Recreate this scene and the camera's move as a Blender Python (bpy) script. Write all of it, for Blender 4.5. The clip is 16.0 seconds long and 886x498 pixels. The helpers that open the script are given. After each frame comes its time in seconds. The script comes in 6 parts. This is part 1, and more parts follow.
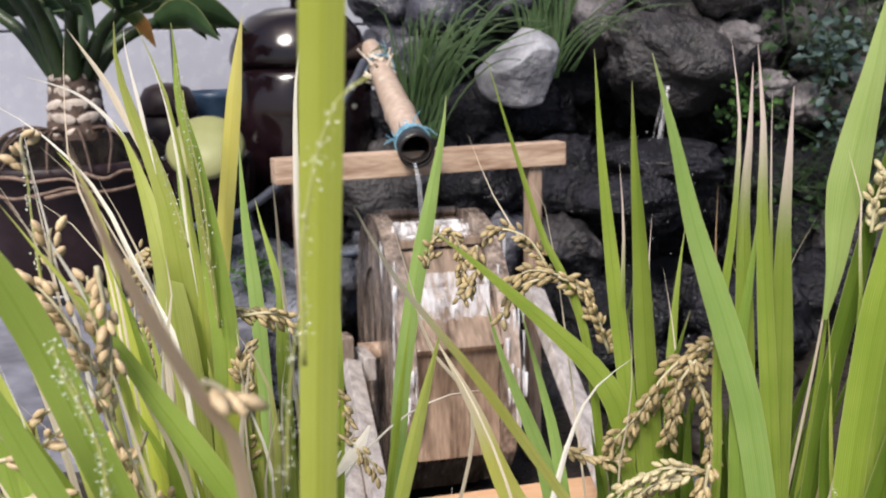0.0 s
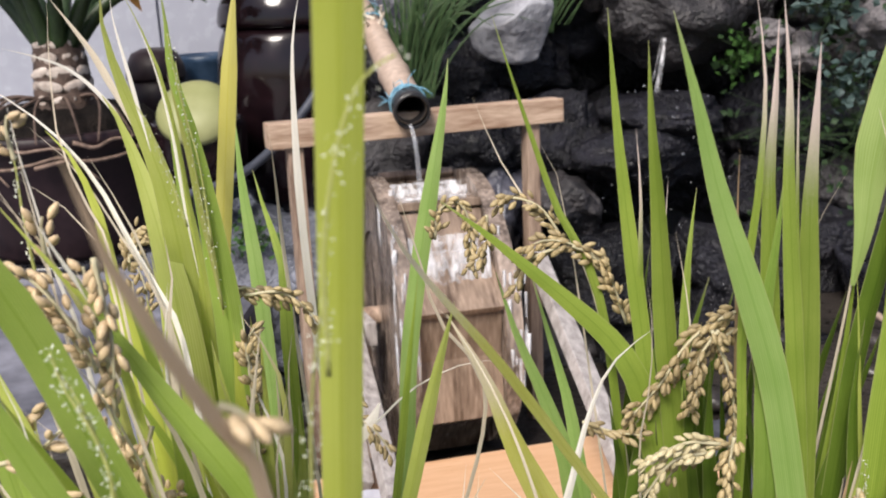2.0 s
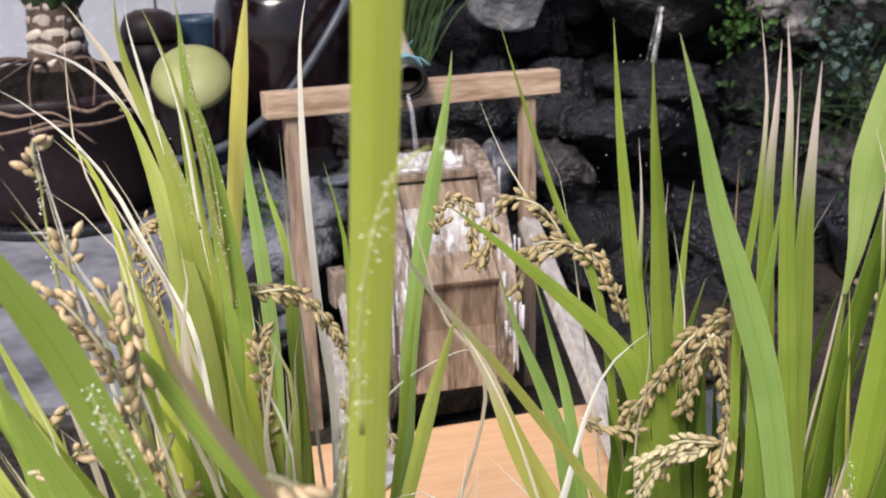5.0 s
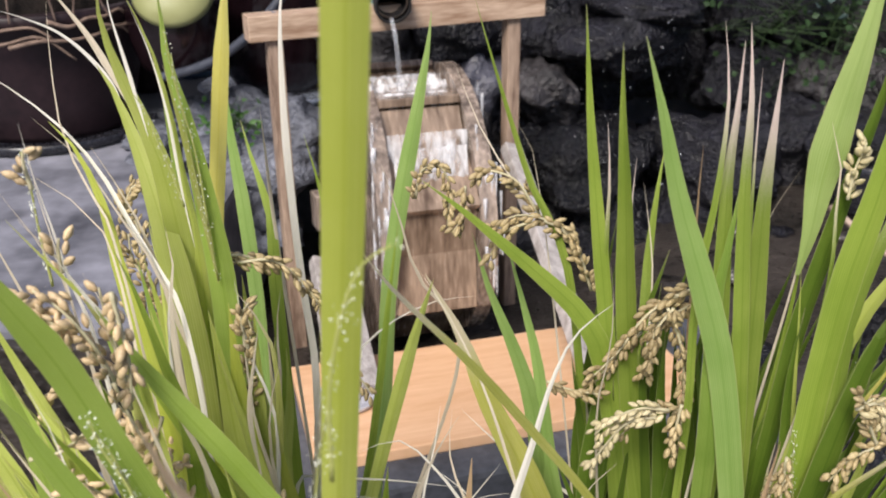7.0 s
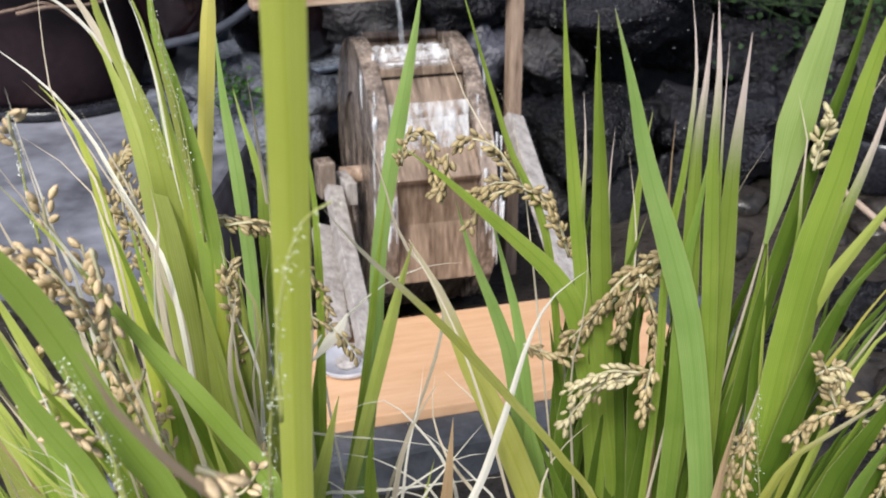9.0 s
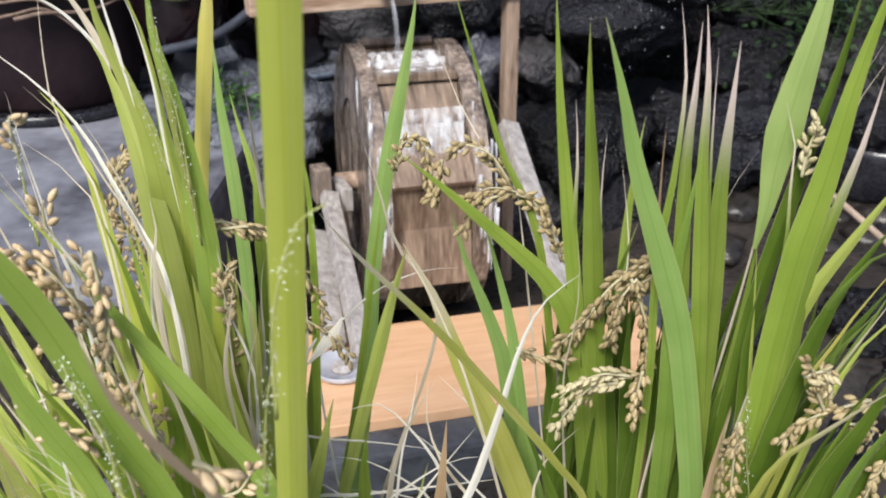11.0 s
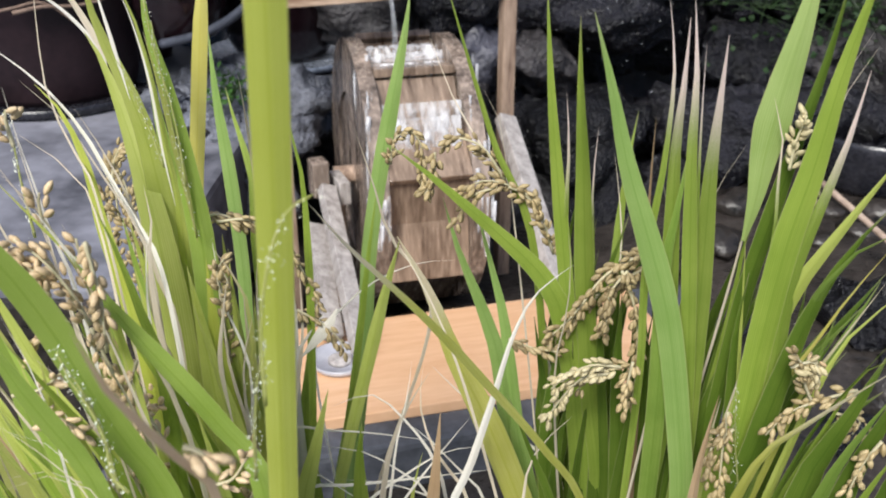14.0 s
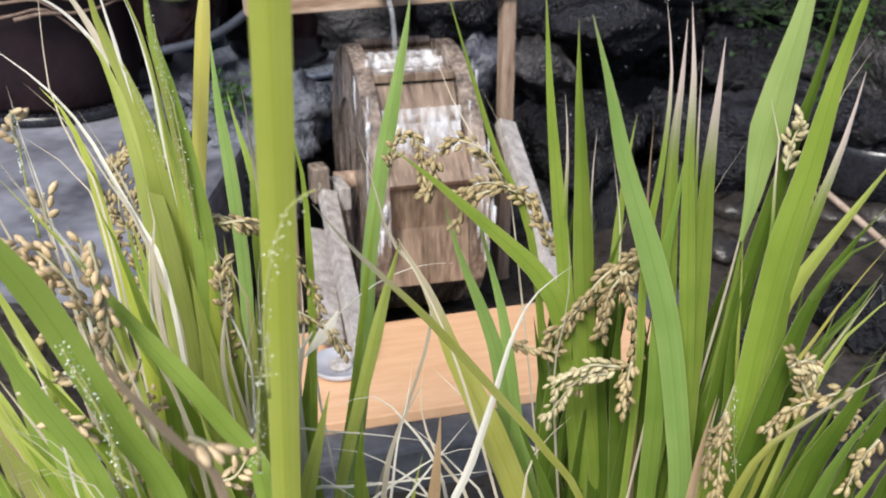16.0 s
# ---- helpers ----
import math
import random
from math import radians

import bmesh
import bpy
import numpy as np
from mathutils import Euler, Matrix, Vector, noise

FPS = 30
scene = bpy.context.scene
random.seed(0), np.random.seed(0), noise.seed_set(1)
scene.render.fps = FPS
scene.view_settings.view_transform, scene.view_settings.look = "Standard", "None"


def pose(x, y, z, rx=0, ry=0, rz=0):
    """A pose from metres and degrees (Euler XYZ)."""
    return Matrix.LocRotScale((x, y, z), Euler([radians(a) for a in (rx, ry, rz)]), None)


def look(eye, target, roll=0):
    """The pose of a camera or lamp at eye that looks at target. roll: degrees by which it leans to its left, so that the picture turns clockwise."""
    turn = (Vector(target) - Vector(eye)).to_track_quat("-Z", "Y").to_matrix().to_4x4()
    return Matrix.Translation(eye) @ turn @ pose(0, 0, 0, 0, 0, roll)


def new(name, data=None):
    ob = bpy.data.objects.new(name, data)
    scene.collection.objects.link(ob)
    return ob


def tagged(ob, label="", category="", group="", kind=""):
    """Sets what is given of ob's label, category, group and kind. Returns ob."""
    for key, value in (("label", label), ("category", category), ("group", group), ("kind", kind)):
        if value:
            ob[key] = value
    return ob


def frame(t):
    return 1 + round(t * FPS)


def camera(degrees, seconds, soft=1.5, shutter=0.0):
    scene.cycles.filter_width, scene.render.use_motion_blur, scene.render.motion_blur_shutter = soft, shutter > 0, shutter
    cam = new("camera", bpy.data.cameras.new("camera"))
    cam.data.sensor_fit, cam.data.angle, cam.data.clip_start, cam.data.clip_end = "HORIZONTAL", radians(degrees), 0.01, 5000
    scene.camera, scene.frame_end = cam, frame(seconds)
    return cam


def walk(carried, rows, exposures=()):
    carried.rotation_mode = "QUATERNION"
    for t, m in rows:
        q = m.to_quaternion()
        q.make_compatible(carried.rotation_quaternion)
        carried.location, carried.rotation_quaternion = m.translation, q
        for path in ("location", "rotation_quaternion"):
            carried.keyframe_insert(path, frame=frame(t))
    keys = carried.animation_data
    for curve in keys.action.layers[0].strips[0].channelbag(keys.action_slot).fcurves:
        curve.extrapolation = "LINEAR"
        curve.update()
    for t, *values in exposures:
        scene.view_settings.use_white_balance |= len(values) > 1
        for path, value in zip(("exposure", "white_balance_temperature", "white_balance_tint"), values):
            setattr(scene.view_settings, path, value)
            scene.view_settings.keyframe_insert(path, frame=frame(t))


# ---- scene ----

cam = camera(50.2, 16.0, soft=1.9)
cam.data.dof.use_dof, cam.data.dof.focus_distance, cam.data.dof.aperture_fstop = True, 0.50, 24
PATH = [
    (0, (0.035, 0.024, 1.018), (-0.045, 1.976, 0.588), -1.1),
    (0.5, (0.034, 0.039, 1.015), (-0.036, 1.983, 0.552), -1.3),
    (1, (0.03, 0.05, 1.014), (-0.044, 1.988, 0.523), -1.9),
    (1.5, (0.027, 0.054, 1.015), (-0.05, 1.985, 0.502), -2.4),
    (2, (0.027, 0.043, 1.021), (-0.042, 1.973, 0.503), -2.5),
    (2.5, (0.026, 0.036, 1.024), (-0.046, 1.964, 0.495), -2.2),
    (3, (0.024, 0.035, 1.025), (-0.047, 1.961, 0.491), -2.0),
    (5.5, (0.021, 0.038, 1.055), (-0.016, 1.93, 0.409), -1.3),
    (6, (0.023, 0.036, 1.068), (0.006, 1.91, 0.37), -0.8),
    (6.5, (0.024, 0.038, 1.082), (0.01, 1.884, 0.314), -1.1),
    (7, (0.027, 0.032, 1.085), (0.003, 1.863, 0.279), -0.8),
    (7.5, (0.036, 0.025, 1.087), (-0.003, 1.844, 0.257), -0.7),
    (8, (0.041, 0.024, 1.088), (-0.009, 1.839, 0.248), -0.3),
    (8.5, (0.041, 0.021, 1.089), (-0.014, 1.83, 0.238), -0.3),
    (9, (0.043, 0.018, 1.088), (-0.005, 1.822, 0.227), -0.4),
    (11.5, (0.045, 0.009, 1.091), (0.006, 1.82, 0.244), -0.1),
    (12, (0.047, 0.006, 1.093), (0.003, 1.817, 0.245), 0.0),
    (12.5, (0.048, 0.006, 1.092), (0.006, 1.815, 0.241), 0.1),
    (13, (0.048, 0.006, 1.092), (0.012, 1.812, 0.234), 0.4),
    (13.5, (0.047, 0.007, 1.092), (0.007, 1.809, 0.225), 0.1),
    (14, (0.048, 0.007, 1.091), (0.009, 1.812, 0.231), -0.1),
    (14.5, (0.048, 0.005, 1.089), (0.011, 1.816, 0.241), 0.1),
    (15, (0.048, 0.003, 1.089), (0.018, 1.815, 0.242), 0.1),
    (15.5, (0.048, 0.002, 1.09), (0.011, 1.813, 0.243), -0.1),
    (16, (0.048, 0.002, 1.09), (0.009, 1.814, 0.243), -0.2),
]
walk(cam, [(t, look(eye, target, roll)) for t, eye, target, roll in PATH], exposures=[(0, 0.07, 6350, 12.0), (6.5, 0.06, 6350, 12.0), (9, 0.045, 6050, 8.0), (16, 0.05, 6050, 8.0)])

# ---- light: a bright overcast sky over a small courtyard ----
world = bpy.data.worlds.new("sky")
scene.world = world
world.use_nodes = True
wn = world.node_tree
sky = wn.nodes.new("ShaderNodeTexSky")
sky.sky_type, sky.sun_disc = "NISHITA", False
sky.sun_elevation, sky.sun_rotation = radians(58), radians(200)
sky.air_density, sky.dust_density = 1.0, 3.0
back = wn.nodes["Background"]
back.inputs["Strength"].default_value = 0.115
wn.links.new(sky.outputs["Color"], back.inputs["Color"])
sun = new("sun", bpy.data.lights.new("sun", "SUN"))
sun.data.energy, sun.data.angle, sun.data.color = 4.7, radians(20), (1.0, 0.93, 0.82)
sun.matrix_world = look((-1.0, -2.4, 3.7), (0, 0.6, 0.6))


# ---- materials ----
def nodes_of(name):
    m = bpy.data.materials.new(name)
    m.use_nodes = True
    return m, m.node_tree, m.node_tree.nodes["Principled BSDF"]


def surface(name, dark, lite, scale=20, rough=0.6, bump=0.3, fine=6, metal=0.0, stretch=(1, 1, 1), vary=0.15, spec=0.5, dist=0.004):
    """A two-scale noise surface, in object space, with its own tint for each object."""
    m, nt, b = nodes_of(name)
    N, L = nt.nodes, nt.links
    co = N.new("ShaderNodeTexCoord")
    mp = N.new("ShaderNodeMapping")
    mp.inputs["Scale"].default_value = stretch
    L.new(co.outputs["Object"], mp.inputs["Vector"])
    big, small = N.new("ShaderNodeTexNoise"), N.new("ShaderNodeTexNoise")
    big.inputs["Scale"].default_value, big.inputs["Detail"].default_value = scale, 6
    small.inputs["Scale"].default_value, small.inputs["Detail"].default_value = scale * fine, 4
    for n in (big, small):
        L.new(mp.outputs["Vector"], n.inputs["Vector"])
    mixv = N.new("ShaderNodeMath")
    mixv.operation = "MULTIPLY_ADD"
    mixv.inputs[1].default_value, mixv.inputs[2].default_value = 0.45, 0.0
    L.new(small.outputs["Fac"], mixv.inputs[0])
    add = N.new("ShaderNodeMath")
    add.operation = "MULTIPLY_ADD"
    add.inputs[1].default_value = 0.75
    L.new(big.outputs["Fac"], add.inputs[0])
    L.new(mixv.outputs[0], add.inputs[2])
    ramp = N.new("ShaderNodeValToRGB")
    ramp.color_ramp.elements[0].position, ramp.color_ramp.elements[1].position = 0.42, 0.78
    ramp.color_ramp.elements[0].color, ramp.color_ramp.elements[1].color = (*dark, 1), (*lite, 1)
    L.new(add.outputs[0], ramp.inputs["Fac"])
    info, hsv, rng = N.new("ShaderNodeObjectInfo"), N.new("ShaderNodeHueSaturation"), N.new("ShaderNodeMapRange")
    rng.inputs["To Min"].default_value, rng.inputs["To Max"].default_value = 1 - vary, 1 + vary
    L.new(info.outputs["Random"], rng.inputs["Value"])
    L.new(rng.outputs["Result"], hsv.inputs["Value"])
    L.new(ramp.outputs["Color"], hsv.inputs["Color"])
    L.new(hsv.outputs["Color"], b.inputs["Base Color"])
    rr = N.new("ShaderNodeMapRange")
    rr.inputs["To Min"].default_value, rr.inputs["To Max"].default_value = max(0.03, rough - 0.18), min(1, rough + 0.12)
    L.new(small.outputs["Fac"], rr.inputs["Value"])
    L.new(rr.outputs["Result"], b.inputs["Roughness"])
    b.inputs["Metallic"].default_value, b.inputs["Specular IOR Level"].default_value = metal, spec
    bp = N.new("ShaderNodeBump")
    bp.inputs["Strength"].default_value, bp.inputs["Distance"].default_value = bump, dist
    L.new(add.outputs[0], bp.inputs["Height"])
    L.new(bp.outputs["Normal"], b.inputs["Normal"])
    return m


def leaf_surface(name, base, lite, tip=None, tip_from=0.8, through_light=0.35):
    """A grass blade: fine veins along it, a pale midrib, blotches, and a dry tip where there is one."""
    m, nt, b = nodes_of(name)
    N, L = nt.nodes, nt.links
    uv = N.new("ShaderNodeUVMap")
    uv.uv_map = "blade"
    sep = N.new("ShaderNodeSeparateXYZ")
    L.new(uv.outputs["UV"], sep.inputs["Vector"])
    veins = N.new("ShaderNodeMath")
    veins.operation = "SINE"
    times = N.new("ShaderNodeMath")
    times.operation = "MULTIPLY"
    times.inputs[1].default_value = 95.0
    L.new(sep.outputs["X"], times.inputs[0])
    L.new(times.outputs[0], veins.inputs[0])
    co = N.new("ShaderNodeTexCoord")
    blot = N.new("ShaderNodeTexNoise")
    blot.inputs["Scale"].default_value, blot.inputs["Detail"].default_value = 28, 5
    L.new(co.outputs["Object"], blot.inputs["Vector"])
    streak_map, streak = N.new("ShaderNodeMapping"), N.new("ShaderNodeTexNoise")
    streak_map.inputs["Scale"].default_value = (22, 1.0, 1)
    streak.inputs["Scale"].default_value, streak.inputs["Detail"].default_value = 2.2, 4
    L.new(uv.outputs["UV"], streak_map.inputs["Vector"])
    L.new(streak_map.outputs["Vector"], streak.inputs["Vector"])
    s1 = N.new("ShaderNodeMath")
    s1.operation = "MULTIPLY_ADD"
    s1.inputs[1].default_value = 0.08
    L.new(veins.outputs[0], s1.inputs[0])
    half = N.new("ShaderNodeMath")
    half.operation = "ADD"
    L.new(blot.outputs["Fac"], half.inputs[0])
    L.new(streak.outputs["Fac"], half.inputs[1])
    s2 = N.new("ShaderNodeMath")
    s2.operation = "MULTIPLY"
    s2.inputs[1].default_value = 0.5
    L.new(half.outputs[0], s2.inputs[0])
    L.new(s2.outputs[0], s1.inputs[2])
    ramp = N.new("ShaderNodeValToRGB")
    ramp.color_ramp.elements[0].position, ramp.color_ramp.elements[1].position = 0.3, 0.72
    ramp.color_ramp.elements[0].color, ramp.color_ramp.elements[1].color = (*base, 1), (*lite, 1)
    L.new(s1.outputs[0], ramp.inputs["Fac"])
    colour = ramp.outputs["Color"]
    # pale midrib
    rib = N.new("ShaderNodeMath")
    rib.operation = "COMPARE"
    rib.inputs[1].default_value, rib.inputs[2].default_value = 0.5, 0.035
    L.new(sep.outputs["X"], rib.inputs[0])
    ribmix = N.new("ShaderNodeMixRGB")
    ribmix.inputs["Color2"].default_value = (*[min(1, v * 1.0) for v in base], 1)
    ribf = N.new("ShaderNodeMath")
    ribf.operation = "MULTIPLY"
    ribf.inputs[1].default_value = 0.6
    L.new(rib.outputs[0], ribf.inputs[0])
    L.new(ribf.outputs[0], ribmix.inputs["Fac"])
    L.new(colour, ribmix.inputs["Color1"])
    colour = ribmix.outputs["Color"]
    # thin pale margin
    off = N.new("ShaderNodeMath")
    off.operation = "SUBTRACT"
    off.inputs[1].default_value = 0.5
    L.new(sep.outputs["X"], off.inputs[0])
    ab = N.new("ShaderNodeMath")
    ab.operation = "ABSOLUTE"
    L.new(off.outputs[0], ab.inputs[0])
    edge = N.new("ShaderNodeMapRange")
    edge.inputs["From Min"].default_value, edge.inputs["From Max"].default_value = 0.46, 0.5
    edge.inputs["To Max"].default_value = 0.5
    L.new(ab.outputs[0], edge.inputs["Value"])
    edgemix = N.new("ShaderNodeMixRGB")
    edgemix.inputs["Color2"].default_value = (0.5, 0.48, 0.24, 1)
    L.new(edge.outputs["Result"], edgemix.inputs["Fac"])
    L.new(colour, edgemix.inputs["Color1"])
    colour = edgemix.outputs["Color"]
    if tip:
        wob = N.new("ShaderNodeMath")
        wob.operation = "MULTIPLY_ADD"
        wob.inputs[1].default_value = 0.16
        L.new(streak.outputs["Fac"], wob.inputs[0])
        L.new(sep.outputs["Y"], wob.inputs[2])
        dry = N.new("ShaderNodeMapRange")
        dry.inputs["From Min"].default_value, dry.inputs["From Max"].default_value = tip_from + 0.03, tip_from + 0.08
        L.new(wob.outputs[0], dry.inputs["Value"])
        tm = N.new("ShaderNodeMixRGB")
        tm.inputs["Color2"].default_value = (*tip, 1)
        L.new(dry.outputs["Result"], tm.inputs["Fac"])
        L.new(colour, tm.inputs["Color1"])
        colour = tm.outputs["Color"]
    info, hsv, rng = N.new("ShaderNodeObjectInfo"), N.new("ShaderNodeHueSaturation"), N.new("ShaderNodeMapRange")
    rng.inputs["To Min"].default_value, rng.inputs["To Max"].default_value = 0.82, 1.15
    L.new(info.outputs["Random"], rng.inputs["Value"])
    L.new(rng.outputs["Result"], hsv.inputs["Value"])
    L.new(colour, hsv.inputs["Color"])
    L.new(hsv.outputs["Color"], b.inputs["Base Color"])
    b.inputs["Roughness"].default_value = 0.48
    b.inputs["Specular IOR Level"].default_value = 0.27
    bp = N.new("ShaderNodeBump")
    bp.inputs["Strength"].default_value, bp.inputs["Distance"].default_value = 0.35, 0.0006
    L.new(s1.outputs[0], bp.inputs["Height"])
    L.new(bp.outputs["Normal"], b.inputs["Normal"])
    tr, mx = N.new("ShaderNodeBsdfTranslucent"), N.new("ShaderNodeMixShader")
    L.new(hsv.outputs["Color"], tr.inputs["Color"])
    mx.inputs["Fac"].default_value = through_light
    L.new(b.outputs["BSDF"], mx.inputs[1])
    L.new(tr.outputs["BSDF"], mx.inputs[2])
    L.new(mx.outputs["Shader"], N["Material Output"].inputs["Surface"])
    return m


DRY = (0.55, 0.42, 0.33)
green = leaf_surface("leaf_green", (0.18, 0.27, 0.03), (0.34, 0.43, 0.075), DRY, 1.03)
bright = leaf_surface("leaf_broad_bright", (0.44, 0.50, 0.06), (0.60, 0.65, 0.15), DRY, 1.04, 0.45)
sage = leaf_surface("leaf_sage_green", (0.13, 0.22, 0.03), (0.26, 0.36, 0.075), DRY, 1.03)
# deep green darkened further: the clump's self-shadow is put into this colour
deep_shaded = leaf_surface("leaf_deep_shaded_green", (0.06, 0.115, 0.010), (0.145, 0.21, 0.028), DRY, 1.03)
light = leaf_surface("leaf_light_green", (0.42, 0.50, 0.08), (0.65, 0.70, 0.21), DRY, 1.03, 0.45)
pale = leaf_surface("leaf_fading_green", (0.38, 0.42, 0.09), (0.58, 0.57, 0.22), (0.66, 0.56, 0.45), 0.98, 0.45)
cool = leaf_surface("leaf_cool_green", (0.20, 0.33, 0.07), (0.36, 0.49, 0.16), DRY, 1.03)
pale_sage = leaf_surface("leaf_pale_sage", (0.28, 0.40, 0.10), (0.46, 0.57, 0.21), DRY, 1.03, 0.4)
fresh = leaf_surface("leaf_fresh_green", (0.27, 0.40, 0.055), (0.45, 0.58, 0.14), DRY, 1.03, 0.45)
yellow = leaf_surface("leaf_yellow", (0.74, 0.66, 0.11), (0.88, 0.82, 0.30), DRY, 1.03, 0.45)
drytip = leaf_surface("leaf_with_dry_tip", (0.17, 0.26, 0.03), (0.33, 0.41, 0.08), (0.80, 0.66, 0.60), 0.955)
fading = leaf_surface("leaf_yellowing", (0.60, 0.61, 0.09), (0.80, 0.78, 0.25), (0.88, 0.78, 0.54), 0.93, 0.6)
brown = leaf_surface("leaf_dead_brown", (0.34, 0.22, 0.12), (0.52, 0.38, 0.24), None, 1, 0.25)
tan = leaf_surface("leaf_dead_tan", (0.46, 0.33, 0.22), (0.66, 0.52, 0.38), None, 1, 0.4)
straw = leaf_surface("leaf_dry_straw", (0.58, 0.49, 0.37), (0.80, 0.72, 0.60), None, 1, 0.25)
white = leaf_surface("leaf_bleached_straw", (0.80, 0.75, 0.67), (0.92, 0.89, 0.82), None, 1, 0.25)
gold = surface("rice_husk", (0.22, 0.16, 0.07), (0.50, 0.40, 0.22), 160, 0.6, 0.5, 5, vary=0.2, dist=0.0005)
husk_near = surface("rice_husk_ripe", (0.40, 0.28, 0.15), (0.70, 0.55, 0.35), 160, 0.55, 0.5, 5, vary=0.2, dist=0.0005)
seed = surface("rice_husk_pale", (0.36, 0.30, 0.16), (0.58, 0.51, 0.32), 160, 0.6, 0.5, 5, vary=0.15, dist=0.0005)
anther = surface("rice_flower", (0.62, 0.64, 0.5), (0.85, 0.86, 0.78), 200, 0.7, 0.1, 4)

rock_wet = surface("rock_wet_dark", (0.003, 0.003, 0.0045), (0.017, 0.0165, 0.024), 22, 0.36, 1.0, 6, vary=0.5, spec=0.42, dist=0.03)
rock_blue = surface("rock_blue_grey", (0.035, 0.038, 0.05), (0.18, 0.19, 0.235), 20, 0.5, 1.0, 6, vary=0.4, dist=0.02)
rock_pale = surface("rock_pale_grey", (0.15, 0.15, 0.17), (0.42, 0.42, 0.46), 12, 0.6, 0.7, 6, vary=0.1, dist=0.012)
rock_dim = surface("rock_dim_brown", (0.010, 0.0093, 0.011), (0.066, 0.060, 0.065), 15, 0.5, 1.0, 7, vary=0.35, dist=0.02)
rock_mid = surface("rock_grey_brown", (0.05, 0.046, 0.05), (0.25, 0.23, 0.24), 22, 0.6, 0.9, 7, vary=0.25, dist=0.015)
rock_brown = surface("rock_brown", (0.012, 0.0125, 0.018), (0.078, 0.078, 0.103), 12, 0.45, 0.9, 7, vary=0.3, dist=0.015)
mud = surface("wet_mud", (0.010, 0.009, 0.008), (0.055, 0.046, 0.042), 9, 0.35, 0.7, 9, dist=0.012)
concrete = surface("old_concrete", (0.045, 0.046, 0.060), (0.27, 0.272, 0.325), 4.5, 0.75, 0.35, 6, vary=0.05, dist=0.003)
block_grey = surface("grey_block", (0.025, 0.027, 0.034), (0.09, 0.095, 0.115), 9, 0.7, 0.6, 10, dist=0.006)
tile_white = surface("white_panel", (0.30, 0.31, 0.37), (0.37, 0.38, 0.44), 3, 0.28, 0.06, 9, vary=0.03)
grout = surface("grey_joint", (0.16, 0.17, 0.21), (0.28, 0.29, 0.33), 30, 0.8, 0.2)
pine = surface("pine_batten", (0.25, 0.15, 0.095), (0.60, 0.45, 0.34), 9, 0.6, 0.25, 5, stretch=(1, 9, 9), vary=0.08, dist=0.002)
pine_grey = surface("weathered_pine", (0.15, 0.095, 0.068), (0.45, 0.33, 0.25), 9, 0.65, 0.3, 5, stretch=(9, 9, 1), vary=0.1, dist=0.002)
wood_white = surface("whitewashed_board", (0.22, 0.195, 0.185), (0.52, 0.48, 0.47), 14, 0.6, 0.2, 5, stretch=(6, 6, 1), vary=0.08, dist=0.002)
wood_dark = surface("soaked_wheel_rim", (0.022, 0.015, 0.012), (0.38, 0.30, 0.25), 6, 0.28, 0.6, 5, stretch=(5, 5, 1.1), vary=0.15, dist=0.004)
wood_wet = surface("wet_wheel_wood", (0.085, 0.055, 0.038), (0.38, 0.28, 0.21), 8, 0.26, 0.4, 5, stretch=(5, 1.2, 0.8), vary=0.25, dist=0.003)
board = surface("orange_board", (0.58, 0.335, 0.185), (0.70, 0.45, 0.28), 5, 0.38, 0.05, 7, stretch=(1.2, 14, 1), vary=0.03, dist=0.001)
bamboo_skin = surface("dry_bamboo", (0.33, 0.24, 0.185), (0.54, 0.42, 0.34), 12, 0.42, 0.2, 6, stretch=(8, 8, 1), dist=0.001)
bamboo_dark = surface("pipe_inside", (0.008, 0.008, 0.009), (0.03, 0.028, 0.03), 40, 0.4, 0.3)
twine = surface("blue_twine", (0.09, 0.25, 0.38), (0.28, 0.50, 0.62), 90, 0.7, 0.5)
glaze = surface("brown_glaze", (0.004, 0.002, 0.003), (0.013, 0.006, 0.008), 7, 0.14, 0.25, 4, vary=0.05, spec=0.5, dist=0.003)
clay = surface("brown_clay", (0.010, 0.0055, 0.0075), (0.030, 0.016, 0.020), 10, 0.5, 0.3, 9, vary=0.05, spec=0.3, dist=0.002)
soil = surface("soil", (0.004, 0.003, 0.003), (0.018, 0.013, 0.011), 40, 0.9, 1.0, 5, spec=0.15, dist=0.01)
root_skin = surface("dry_root", (0.11, 0.072, 0.055), (0.26, 0.18, 0.14), 60, 0.8, 0.6, 4)
bark = surface("stump_bark", (0.035, 0.021, 0.016), (0.14, 0.092, 0.072), 30, 0.8, 0.9, 5, dist=0.006)
scar_pale = surface("stump_scar", (0.30, 0.235, 0.20), (0.66, 0.58, 0.52), 60, 0.7, 0.4, 5)
plastic_green = surface("pale_green_plastic", (0.21, 0.22, 0.085), (0.28, 0.285, 0.13), 6, 0.55, 0.05, 6)
plastic_black = surface("black_plastic", (0.01, 0.01, 0.014), (0.035, 0.035, 0.045), 20, 0.3, 0.1)
hose_grey = surface("hose_rubber", (0.03, 0.034, 0.048), (0.075, 0.082, 0.11), 20, 0.5, 0.2)
dish_glaze = surface("pale_dish", (0.36, 0.36, 0.42), (0.56, 0.56, 0.62), 12, 0.25, 0.05)
plastic_blue = surface("blue_plastic", (0.02, 0.045, 0.09), (0.05, 0.09, 0.16), 12, 0.4, 0.1)
